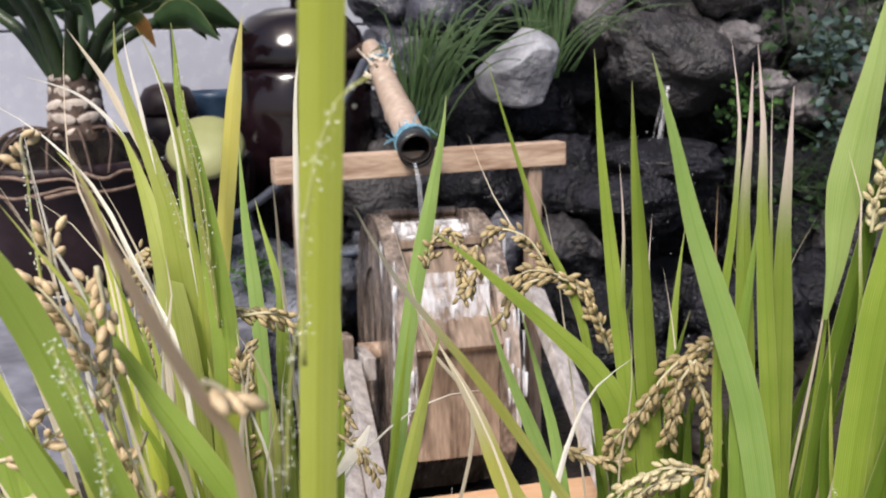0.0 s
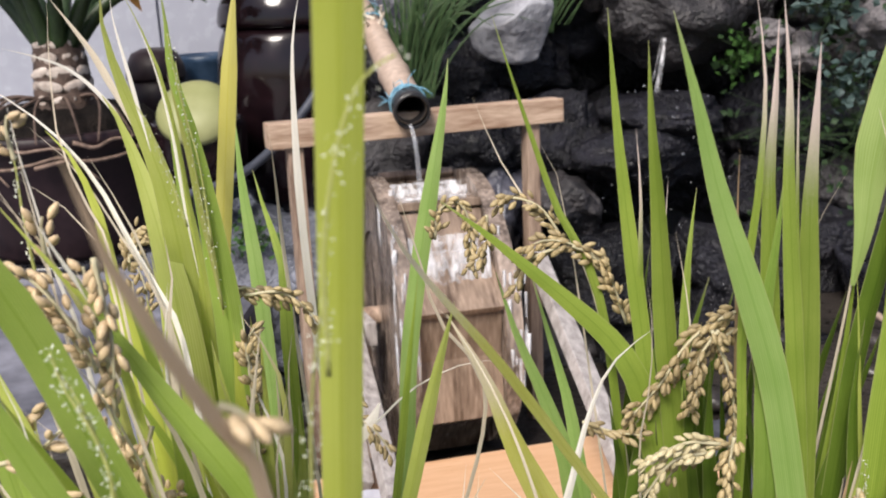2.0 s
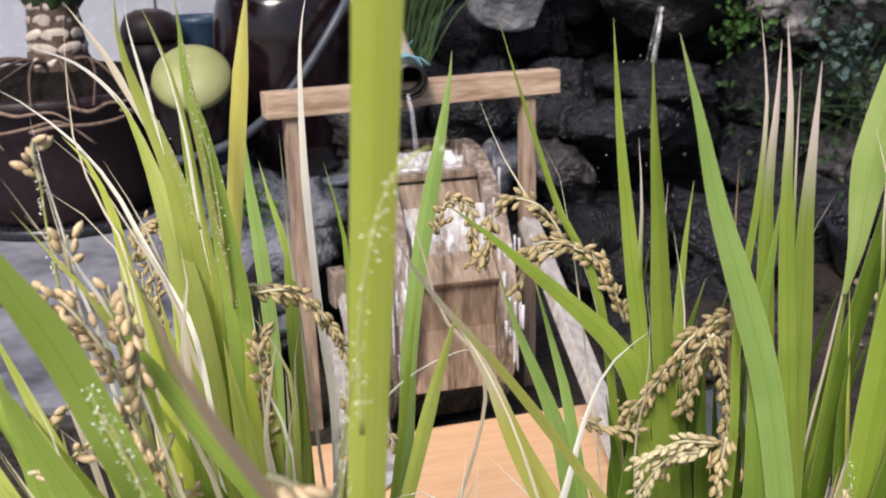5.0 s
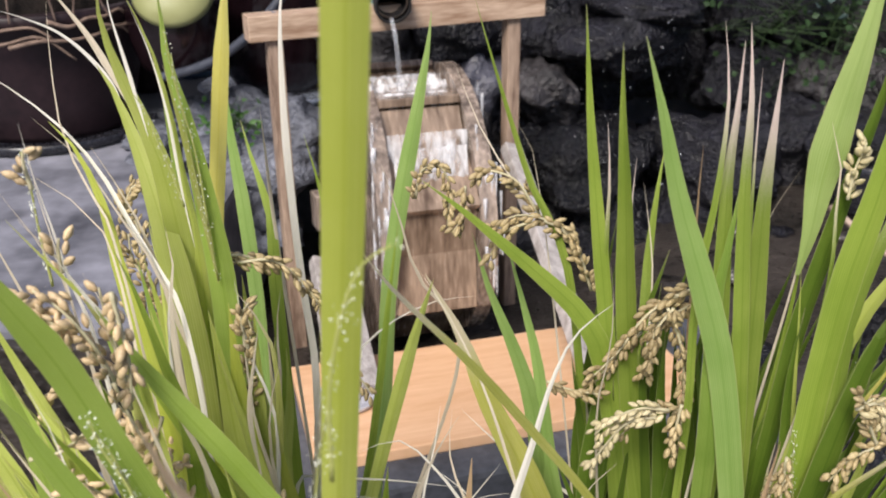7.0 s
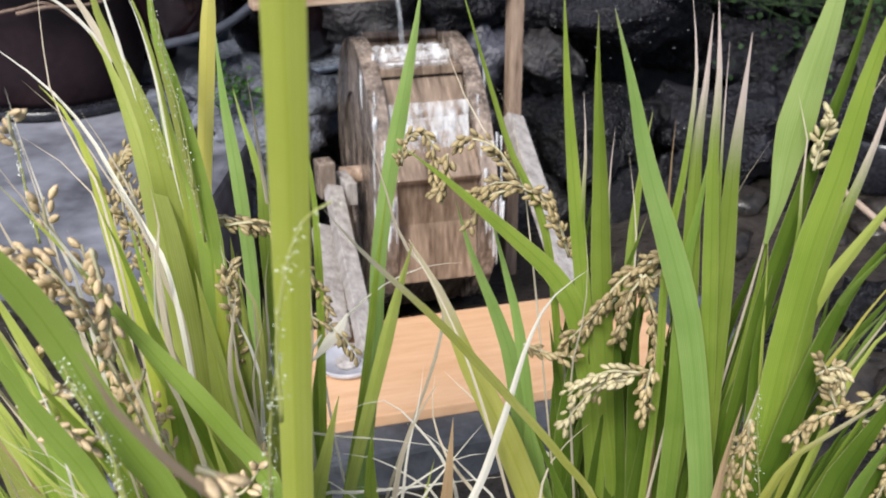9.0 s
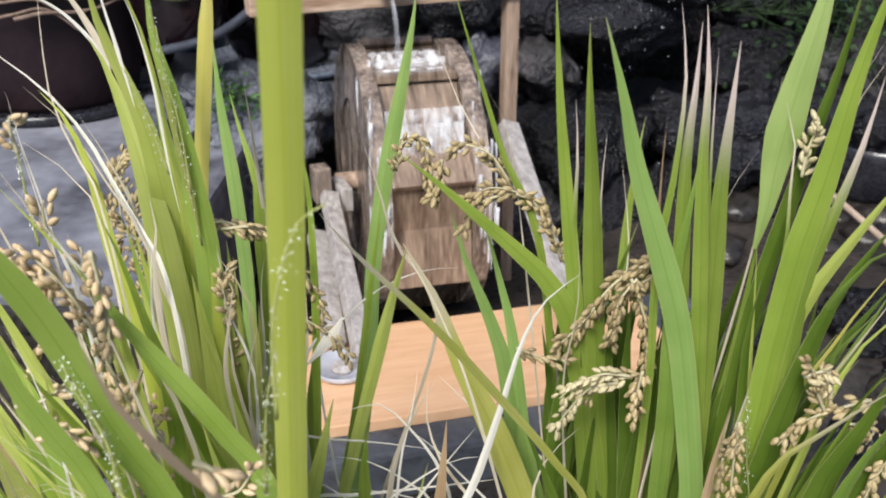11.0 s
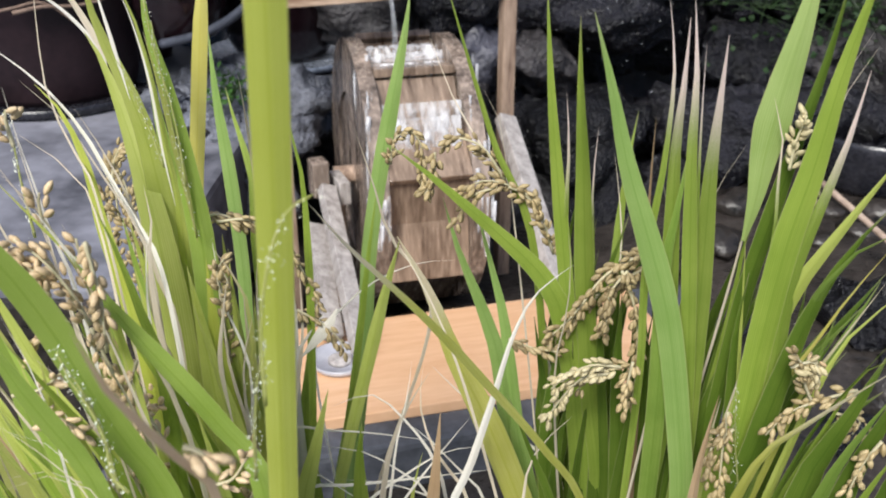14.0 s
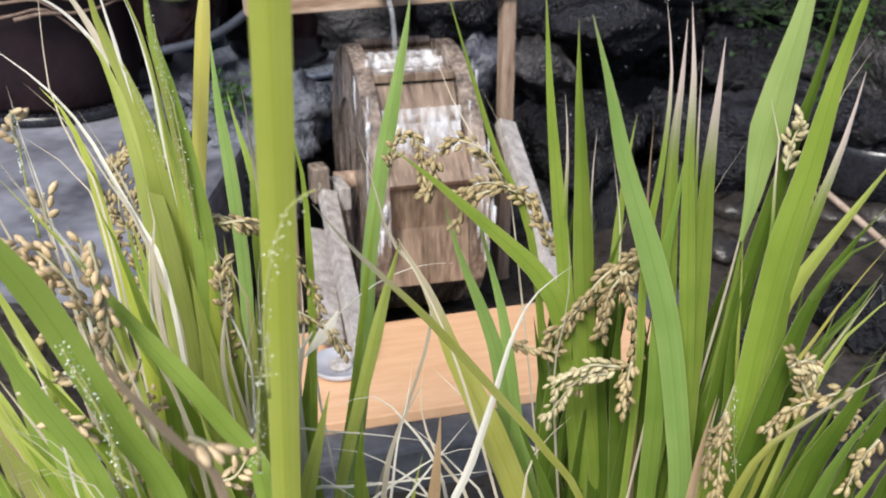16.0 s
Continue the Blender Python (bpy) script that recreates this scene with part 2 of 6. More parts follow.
steel_blue = surface("grey_tray", (0.12, 0.14, 0.19), (0.26, 0.29, 0.36), 12, 0.3, 0.1, 6, metal=0.2)
foliage = leaf_surface("garden_leaf", (0.03, 0.085, 0.018), (0.09, 0.19, 0.045), None, 1, 0.25)
foliage_sedge = leaf_surface("sedge_leaf", (0.025, 0.06, 0.022), (0.075, 0.13, 0.05), None, 1, 0.2)
foliage_dark = leaf_surface("dark_garden_leaf", (0.018, 0.042, 0.016), (0.055, 0.10, 0.04), None, 1, 0.15)
foliage_rust = leaf_surface("rusted_leaf", (0.03, 0.06, 0.015), (0.08, 0.11, 0.03), (0.42, 0.20, 0.05), 0.72, 0.2)
stem_dark = surface("dark_green_stem", (0.010, 0.022, 0.007), (0.035, 0.065, 0.02), 30, 0.45, 0.3, 5)
foliage_teal = leaf_surface("pale_teal_leaf", (0.045, 0.08, 0.075), (0.16, 0.23, 0.22), None, 1, 0.2)
moss = surface("moss", (0.010, 0.014, 0.006), (0.07, 0.075, 0.03), 60, 0.9, 1.0, 5, dist=0.01)

water, wnt, wb = nodes_of("water")
wb.inputs["Base Color"].default_value = (0.93, 0.95, 1.0, 1)
wb.inputs["Roughness"].default_value, wb.inputs["Transmission Weight"].default_value, wb.inputs["IOR"].default_value = 0.08, 0.75, 1.33
foam, fnt, fb = nodes_of("white_water")
fb.inputs["Base Color"].default_value, fb.inputs["Roughness"].default_value = (0.78, 0.78, 0.82, 1), 0.18
fco, fmap, fnoise = fnt.nodes.new("ShaderNodeTexCoord"), fnt.nodes.new("ShaderNodeMapping"), fnt.nodes.new("ShaderNodeTexNoise")
fmap.inputs["Scale"].default_value = (85, 85, 20)
fnoise.inputs["Scale"].default_value, fnoise.inputs["Detail"].default_value = 1.0, 4
fr = fnt.nodes.new("ShaderNodeMapRange")
fr.inputs["From Min"].default_value, fr.inputs["From Max"].default_value, fr.inputs["To Max"].default_value = 0.36, 0.70, 0.85
fbump = fnt.nodes.new("ShaderNodeBump")
fbump.inputs["Strength"].default_value, fbump.inputs["Distance"].default_value = 0.4, 0.002
fnt.links.new(fco.outputs["Object"], fmap.inputs["Vector"])
fnt.links.new(fmap.outputs["Vector"], fnoise.inputs["Vector"])
fnt.links.new(fnoise.outputs["Fac"], fr.inputs["Value"])
fnt.links.new(fr.outputs["Result"], fb.inputs["Alpha"])
fnt.links.new(fnoise.outputs["Fac"], fbump.inputs["Height"])
fnt.links.new(fbump.outputs["Normal"], fb.inputs["Normal"])


# ---- helpers for shapes ----
def part(name, bm, material, parent=None, label="", smooth=False):
    me = bpy.data.meshes.new(name)
    bm.normal_update()
    bm.to_mesh(me)
    bm.free()
    me.materials.append(material)
    if smooth:
        for p in me.polygons:
            p.use_smooth = True
    ob = new(name, me)
    if parent:
        ob.parent = parent
    if label:
        ob["label"] = label
    return ob


def thing(name, label, category, at=(0, 0, 0), turn=0, group="", kind=""):
    e = new(name)
    e.matrix_world = pose(*at, 0, 0, turn)
    return tagged(e, label, category, group, kind)


def box(sx, sy, sz, m=Matrix(), bevel=0.003):
    bm = bmesh.new()
    bmesh.ops.create_cube(bm, size=1)
    bmesh.ops.scale(bm, vec=(sx, sy, sz), verts=bm.verts)
    if bevel:
        bmesh.ops.bevel(bm, geom=bm.edges[:], offset=bevel, segments=2, affect="EDGES", profile=0.6)
    bmesh.ops.transform(bm, matrix=m, verts=bm.verts)
    return bm


def lathe(profile, n=40, m=Matrix(), caps=True):
    """A turned body from (radius, height) pairs."""
    bm = bmesh.new()
    rings = []
    for r, z in profile:
        rings.append([bm.verts.new((r * math.cos(2 * math.pi * i / n), r * math.sin(2 * math.pi * i / n), z)) for i in range(n)])
    for a, b in zip(rings, rings[1:]):
        for i in range(n):
            bm.faces.new((a[i], a[(i + 1) % n], b[(i + 1) % n], b[i]))
    if caps:
        bm.faces.new(rings[0][::-1])
        bm.faces.new(rings[-1])
    bmesh.ops.transform(bm, matrix=m, verts=bm.verts)
    return bm


def glide(points, n):
    """Points along a smooth curve through the given ones (centripetal Catmull-Rom), evenly by chord."""
    p = [Vector(q) for q in points]
    p = [p[0] * 2 - p[1]] + p + [p[-1] * 2 - p[-2]]
    t = [0.0]
    for a, b in zip(p, p[1:]):
        t.append(t[-1] + max(1e-5, (b - a).length) ** 0.5)
    chord = [0.0]
    for a, b in zip(p[1:-1], p[2:-1]):
        chord.append(chord[-1] + max(1e-5, (b - a).length))
    out, k = [], 0
    for i in range(n + 1):
        c = chord[-1] * i / n
        while k < len(chord) - 2 and c > chord[k + 1]:
            k += 1
        f = min(1, (c - chord[k]) / (chord[k + 1] - chord[k]))
        q, w = p[k:k + 4], t[k:k + 4]
        x = w[1] + (w[2] - w[1]) * f
        a1 = q[0].lerp(q[1], (x - w[0]) / (w[1] - w[0]))
        a2 = q[1].lerp(q[2], (x - w[1]) / (w[2] - w[1]))
        a3 = q[2].lerp(q[3], (x - w[2]) / (w[3] - w[2]))
        b1 = a1.lerp(a2, (x - w[0]) / (w[2] - w[0]))
        b2 = a2.lerp(a3, (x - w[1]) / (w[3] - w[1]))
        out.append(b1.lerp(b2, (x - w[1]) / (w[2] - w[1])))
    return out


def tube(bm, points, radius, n=12, sides=6, taper=0.4):
    pts = glide(points, n)
    rings = []
    for i, p in enumerate(pts):
        t = (pts[min(i + 1, n)] - pts[max(i - 1, 0)]).normalized()
        a = t.orthogonal().normalized() if not rings else (last - t * last.dot(t)).normalized()
        last = a
        b = t.cross(a)
        r = radius * (1 - (1 - taper) * i / n)
        rings.append([bm.verts.new(p + r * (math.cos(2 * math.pi * k / sides) * a + math.sin(2 * math.pi * k / sides) * b)) for k in range(sides)])
    for a, b in zip(rings, rings[1:]):
        for k in range(sides):
            bm.faces.new((a[k], a[(k + 1) % sides], b[(k + 1) % sides], b[k]))
    bm.faces.new(rings[0][::-1])
    bm.faces.new(rings[-1])
    return bm


def blade_mesh(points, width, fold=0.22, twist=0.0, n=20, grow=0.25, taper_from=0.6, face=(0, 1, 0), base=0.45):
    """A grass blade: a folded ribbon that narrows to a fine tip, with a blade UV (across, along)."""
    bm = bmesh.new()
    uv = bm.loops.layers.uv.new("blade")
    pts = glide(points, n)
    length = [0.0]
    for a, b in zip(pts, pts[1:]):
        length.append(length[-1] + (b - a).length)
    rows = []
    for i, p in enumerate(pts):
        s = length[i] / length[-1]
        t = (pts[min(i + 1, n)] - pts[max(i - 1, 0)]).normalized()
        side = t.cross(Vector(face))
        side = side.normalized() if side.length > 0.05 else t.orthogonal().normalized()
        up = side.cross(t)
        a = twist * (s - 0.3)
        side, up = side * math.cos(a) + up * math.sin(a), up * math.cos(a) - side * math.sin(a)
        w = width * min(1, base + (1 - base) * s / grow)
        if s > taper_from:
            w *= max(0.02, 1 - ((s - taper_from) / (1 - taper_from)) ** 1.25)
        row = []
        for k in range(7):
            x = k / 6 - 0.5
            h = fold * (abs(x) * 2) ** 1.3 * 0.5
            row.append((bm.verts.new(p + side * (w * x) + up * (w * (h - 0.1))), k / 6, s))
        rows.append(row)
    for a, b in zip(rows, rows[1:]):
        for k in range(6):
            q = (a[k], a[k + 1], b[k + 1], b[k])
            f = bm.faces.new([v[0] for v in q])
            f.smooth = True
            for loop, v in zip(f.loops, q):
                loop[uv].uv = (v[1], v[2])
    return bm


def rough_stone(size, seed_no, detail=3, rough=0.28, cut=(0.62, 0.92)):
    """A weathered stone: a ball broken into facets, then worn."""
    bm = bmesh.new()
    bmesh.ops.create_icosphere(bm, subdivisions=detail, radius=1)
    rnd = random.Random(seed_no)
    cuts = []
    for _ in range(9):
        d = Vector((rnd.gauss(0, 1), rnd.gauss(0, 1), rnd.gauss(0, 1))).normalized()
        cuts.append((d, rnd.uniform(*cut)))
    shift = Vector((seed_no * 3.7, seed_no * 1.3, seed_no * 0.9))
    for v in bm.verts:
        p = v.co.copy()
        for d, h in cuts:
            over = p.dot(d) - h
            if over > 0:
                p -= d * over * 0.9
        p *= 1 + rough * 0.9 * noise.noise(p * 1.7 + shift) + rough * 0.6 * abs(noise.noise(p * 4.0 + shift)) + rough * 0.3 * noise.noise(p * 9 + shift)
        v.co = Vector((p.x * size[0], p.y * size[1], p.z * size[2]))
    for f in bm.faces:
        f.smooth = True
    return bm


def stone(name, at, size, material, seed_no, label, category="rock", group="", detail=4, rough=0.42, cut=(0.62, 0.92)):
    ob = part(name, rough_stone(size, seed_no, detail, rough, cut), material)
    ob.matrix_world = pose(*at, 0, 0, seed_no * 47 % 360)
    return tagged(ob, label, category, group)


# ---- ground and walls ----
GROUND = 0.33
def ground_sheet():
    bm = bmesh.new()
    xs = [-60, -20, -6, -2.5] + [-1.5 + 0.06 * i for i in range(56)] + [2.5, 6, 20, 60]
    ys = [-60, -20, -6, -2, -1] + [-0.4 + 0.06 * i for i in range(52)] + [3.2, 6, 20, 60]
    grid = []
    for x in xs:
        col = []
        for y in ys:
            near = -1.6 < x < 1.9 and -0.5 < y < 2.8
            z = GROUND + (0.012 * noise.noise(Vector((x * 9, y * 9, 0))) + 0.02 * noise.noise(Vector((x * 3, y * 3, 5))) if near else 0)
            if near and x > 0.25 and y > 0.9:
                z += 0.07 * min(1, (x - 0.25) * 5) * min(1, (y - 0.9) * 4)
            col.append(bm.verts.new((x, y, z)))
        grid.append(col)
    for a, b in zip(grid, grid[1:]):
        for j in range(len(ys) - 1):
            f = bm.faces.new((a[j], b[j], b[j + 1], a[j + 1]))
            f.smooth = True
    return part("ground", bm, mud)


tagged(ground_sheet(), "dark wet muddy ground round the small pond", "ground", kind="structure")

ledge = part("ledge", box(2.0, 1.33, 0.245, pose(-1.32, 1.655, 0.4525), 0.012), concrete)
tagged(ledge, "worn grey concrete ledge stained by water", "ledge", kind="structure")
# thin sheet added in front of the ledge to make its front side darker
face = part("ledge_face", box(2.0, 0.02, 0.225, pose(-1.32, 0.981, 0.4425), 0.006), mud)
tagged(face, "thin dark sheet over the front of the concrete ledge", "ledge", kind="structure")
shelf = part("stone_shelf", box(0.62, 0.5, 0.27, pose(-0.36, 2.06, 0.465), 0.015), block_grey)
tagged(shelf, "dark grey stone shelf at the foot of the panelled wall", "ledge", kind="structure")

wall = part("wall_back", box(6.0, 0.12, 3.0, pose(-1.2, 2.42, 1.5), 0.0), grout)
tagged(wall, "wall clad in white panels with grey joints", "wall", kind="structure")


# ---- water wheel stand ----
TURN = 23.6
u_axis = Vector((math.cos(radians(TURN)), math.sin(radians(TURN)), 0))
v_axis = Vector((-u_axis.y, u_axis.x, 0))
HUB = Vector((-0.047, 1.436, 0.552))


def at_stand(u, v, z):
    p = HUB + u_axis * u + v_axis * v
    return Vector((p.x, p.y, z))


def build_trough_stand():
    s = thing("trough_stand", "plain pine batten frame that carries the bamboo pipe", "stand", (HUB.x, HUB.y, GROUND), TURN)
    z0 = -GROUND
    part("crossbar", box(0.46, 0.034, 0.036, pose(0, 0, 0.842 + z0), 0.002), pine, s, "sawn pine crossbar")
    for u in (-0.192, 0.181):
        part("post", box(0.022, 0.022, 0.824 + z0, pose(u, 0.002, (0.824 + z0) / 2), 0.002), pine_grey, s, "weathered upright pine batten")
    for u in (-0.192, 0.178):
        part("screw", lathe([(0.0035, 0), (0.0035, 0.0012), (0.002, 0.0016)], 12, pose(u + 0.004, 0.004, 0.8595 + z0)), steel_blue, s)
    return s


build_trough_stand()


def build_pipe():
    s = thing("bamboo_pipe", "dry bamboo water pipe tied with blue twine, resting on the crossbar", "pipe")
    a, b = Vector((-0.058, 1.392, 0.866)), Vector((-0.178, 1.93, 1.005))
    d = (b - a).normalized()
    q = d.to_track_quat("Z", "Y").to_matrix().to_4x4()
    m = Matrix.Translation(a) @ q
    long = (b - a).length
    prof = [(0.0205, 0.0), (0.0228, 0.0)]
    for k in range(1, 30):
        h = long * k / 29
        knot = 0.0032 * math.exp(-((h - 0.16) / 0.006) ** 2) + 0.0032 * math.exp(-((h - 0.36) / 0.006) ** 2)
        prof.append((0.0228 + knot + 0.0012 * math.sin(9 * h) - 0.002 * k / 29, h))
    part("tube", lathe(prof, 28, m, False), bamboo_skin, s, smooth=True)
    part("bore", lathe([(0.0206, -0.001), (0.0206, 0.10), (0.0195, 0.12), (0.001, 0.121)], 24, m, False), bamboo_dark, s, "dark hollow end of the pipe")
    part("sleeve", lathe([(0.0225, -0.010), (0.0262, -0.012), (0.0272, 0.0), (0.0255, 0.022), (0.0230, 0.023)], 28, m, False), bamboo_dark, s, "black rubber sleeve round the mouth", smooth=True)
    rnd = random.Random(4)
    for base, turns, fray in ((0.026, 4, 16), (0.42, 3, 5)):
        bm = bmesh.new()
        pts = []
        for k in range(turns * 10):
            ang = 2 * math.pi * k / 10
            r = 0.0245 + rnd.uniform(0, 0.003)
            pts.append(m @ Vector((r * math.cos(ang), r * math.sin(ang), base + 0.013 * k / (turns * 10) + rnd.uniform(-0.003, 0.003))))
        tube(bm, pts, 0.0016, turns * 14, 5, 1)
        for _ in range(fray):
            ang = rnd.uniform(0, 6.28)
            p = Vector((0.0265 * math.cos(ang), 0.0265 * math.sin(ang), base + rnd.uniform(0, 0.013)))
            tube(bm, [m @ p, m @ (p * 1.15 + Vector((0, 0, rnd.uniform(-0.02, 0.0)))), m @ (p * 1.25 + Vector((rnd.uniform(-0.012, 0.012), rnd.uniform(-0.012, 0.012), rnd.uniform(-0.03, -0.005))))], 0.0012, 6, 4)
        part("binding", bm, twine, s, "frayed blue twine")
    bm = bmesh.new()
    rnd = random.Random(8)
    for k in range(16):
        p = m @ Vector((0.022 * math.cos(k), 0.022 * math.sin(k), 0.37 + 0.004 * k))
        tube(bm, [p, p + Vector((rnd.uniform(-0.03, 0.01), rnd.uniform(-0.02, 0.02), rnd.uniform(0, 0.03)))], 0.004, 4, 5)
    part("rope_end", bm, straw_rope, s, "frayed pale rope")
    return s


straw_rope = surface("pale_rope", (0.45, 0.38, 0.30), (0.75, 0.68, 0.58), 120, 0.9, 0.8, 4)
build_pipe()

WHEEL_TURN = 15
w_axis = Vector((math.cos(radians(WHEEL_TURN)), math.sin(radians(WHEEL_TURN)), 0))
f_axis = Vector((-w_axis.y, w_axis.x, 0))
R_OUT, R_IN, HALF = 0.212, 0.150, 0.06


def build_wheel():
    w = thing("water_wheel", "small wet wooden water wheel with open buckets", "water wheel", HUB, WHEEL_TURN)
    # the axle lies along the wheel's own x
    spin = Matrix.Rotation(radians(90), 4, "Y")
    for side in (-1, 1):
        bm = bmesh.new()
        n = 48
        x0, x1 = side * HALF, side * (HALF + 0.024)
        rings = [[bm.verts.new((x, r * math.cos(2 * math.pi * i / n), r * math.sin(2 * math.pi * i / n))) for i in range(n)]
                 for x, r in ((x0, R_IN - 0.02), (x0, R_OUT), (x1, R_OUT), (x1, R_IN - 0.02))]
        for k in range(4):
            a, b = rings[k], rings[(k + 1) % 4]
            for i in range(n):
                bm.faces.new((a[i], a[(i + 1) % n], b[(i + 1) % n], b[i]))
        bmesh.ops.recalc_face_normals(bm, faces=bm.faces[:])
        rim = part("rim", bm, wood_dark, w, "water-darkened wooden rim")
        part("side_panel", lathe([(0.016, -0.004), (R_IN - 0.019, -0.004), (R_IN - 0.019, 0.004), (0.016, 0.004)], 40, pose(side * (HALF + 0.016), 0, 0) @ spin), wood_dark, w, "dark wet side panel")
        for k in range(4):
            part("spoke", box(0.018, 0.024, R_IN, pose(side * (HALF + 0.01), 0, 0, k * 90 + 20) @ pose(0, 0, R_IN / 2), 0.002), wood_wet, w)
    part("axle", lathe([(0.014, -0.112), (0.014, 0.125)], 20, spin), pine_grey, w, "round wooden axle", smooth=True)
    for k in range(8):
        turn = Matrix.Rotation(radians(45 * k + 15), 4, "X")
        part("paddle", box(2 * HALF - 0.001, 0.012, 0.110, turn @ pose(0, 0, 0.188, 70), 0.002), wood_wet, w)
        part("sole_board", box(2 * HALF - 0.002, 0.128, 0.010, turn @ pose(0, 0.04, R_OUT - 0.036, -7), 0.0015), wood_wet, w)
    return w


build_wheel()


def build_water():
    s = thing("falling_water", "clear stream falling from the pipe onto the wheel", "water")
    bm = bmesh.new()
    rnd = random.Random(12)
    for k in range(3):
        x = rnd.uniform(-0.005, 0.005)
        y = rnd.uniform(-0.006, 0.006)
        tube(bm, [(-0.058 + x * 0.7, 1.385 + y, 0.846), (-0.052 + x, 1.372 + y, 0.826), (-0.048 + x * 1.2, 1.366 + y, 0.79), (-0.046 + x * 1.5, 1.362 + y * 2, 0.752)],
             rnd.uniform(0.0006, 0.001), 10, 6, 0.8)
    part("stream", bm, water, s, smooth=True)
    # thin sheets that spill from bucket to bucket at the front of the wheel
    # the white of the top four also paints in glints on the wet float
    for a0, long, half in ((104, 0.02, 0.056), (94, 0.03, 0.056), (84, 0.045, 0.056), (74, 0.03, 0.05), (50, 0.085, 0.057), (43, 0.075, 0.052)):
        bm = bmesh.new()
        cols = []
        for i in range(33):
            u = -half + 2 * half * i / 32
            top = HUB + w_axis * u - f_axis * ((R_OUT - 0.012) * math.cos(radians(a0))) + Vector((0, 0, (R_OUT - 0.012) * math.sin(radians(a0))))
            ragged = long * (0.8 + 0.5 * noise.noise(Vector((i * 0.21, a0, 0))))
            col = []
            for j in range(9):
                q = j / 8
                out = -f_axis * (0.016 + 0.014 * q + 0.004 * noise.noise(Vector((i * 0.6, j * 0.5, a0))))
                col.append(bm.verts.new(top + out + Vector((0, 0, -ragged * q))))
            cols.append(col)
        for c, d in zip(cols, cols[1:]):
            for j in range(8):
                bm.faces.new((c[j], d[j], d[j + 1], c[j + 1]))
        part("water_sheet", bm, foam, s, "white sheet of splashing water and painted glints", smooth=True)
    for k in range(64):
        a = radians(rnd.choice((60, 40, 20, 0)) + rnd.uniform(-12, 12))
        r = R_OUT + rnd.uniform(0.002, 0.01)
        u = (1 if k % 3 == 0 else -1) * (HALF + rnd.uniform(0.002, 0.034))
        p = HUB + w_axis * u - f_axis * (r * math.cos(a)) + Vector((0, 0, r * math.sin(a)))
        drop = rnd.uniform(0.02, 0.06)
        bm = tube(bmesh.new(), [p, p + Vector((0, -0.004, -drop * 0.5)), p + Vector((0, -0.006, -drop))], rnd.uniform(0.0012, 0.0038), 5, 5, 0.4)
        part("rivulet", bm, foam, s, smooth=True)
    return s


build_water()


def build_bearing(side):
    """A trestle beside the wheel: an upright with a bearing block and a long board that slants to the front."""
    s = thing("wheel_trestle", "trestle of pale boards that holds the wheel's axle", "trestle", group="trestles of the wheel")
    top = at_stand(side * 0.118, 0.0, 0.0)
    part("upright", box(0.03, 0.03, 0.60 - GROUND, pose(top.x, top.y, (0.60 + GROUND) / 2 - 0.06, 0, 0, TURN), 0.002), pine_grey, s, "brown upright")
    blk = at_stand(side * 0.118, -0.03, 0.575)
    if side > 0:
        part("bearing_block", box(0.03, 0.034, 0.045, pose(*blk, 0, 0, TURN), 0.003), wood_white, s, "small white block under the axle")
    if side < 0:
        part("cap_block", box(0.026, 0.034, 0.056, pose(-0.172, 1.362, 0.566, 0, 0, TURN), 0.003), wood_dark, s, "brown block on top of the boards")
        part("bearing_block", box(0.018, 0.06, 0.036, pose(-0.141, 1.366, 0.548, 0, 0, TURN), 0.002), wood_white, s, "small white block under the axle")
        ends = ((Vector((-0.157, 1.338, 0.558)), Vector((-0.084, 1.083, 0.425)), 0.025, wood_white),
                (Vector((-0.172, 1.305, 0.508)), Vector((-0.128, 1.12, 0.425)), 0.03, wood_white))
    else:
        ends = ((Vector((0.114, 1.415, 0.645)), Vector((0.212, 1.03, 0.428)), 0.03, wood_white),)
    for a, b, w, m in ends:
        mid, d = (a + b) / 2, b - a
        q = d.to_track_quat("Z", "X").to_matrix().to_4x4()
        part("slanting_board", box(w, 0.018, d.length, Matrix.Translation(mid) @ q @ pose(0, 0, 0, 0, 0, 68), 0.002), m, s, "whitened slanting board")
    return s


build_bearing(-1)
build_bearing(1)

PLANK_TURN = 16
plank_mid = Vector((0.0795, 1.124, 0.403))
plank = part("plank", box(0.52, 0.229, 0.016, bevel=0.002), board)
plank.matrix_world = pose(*plank_mid, 0, 0, PLANK_TURN)
tagged(plank, "orange laminated board lying before the water wheel", "board")
edge_block = part("kerb_block", box(0.70, 0.30, 0.07, bevel=0.008), block_grey)
edge_block.matrix_world = pose(plank_mid.x + 0.02, plank_mid.y - 0.01, 0.3595, 0, 0, PLANK_TURN)
tagged(edge_block, "dark grey stone kerb under the board", "kerb", kind="structure")

dish = thing("glass_dish", "shallow clear dish standing on the orange board", "dish", (-0.112, 1.075, 0.411))
part("bowl", lathe([(0.030, 0), (0.036, 0.003), (0.040, 0.012), (0.038, 0.012), (0.034, 0.005), (0.002, 0.004)], 32), dish_glaze, dish, smooth=True)
part("disc", lathe([(0.016, 0.0045), (0.016, 0.009), (0.014, 0.010)], 24), wood_white, dish, "white round disc in the dish", smooth=True)

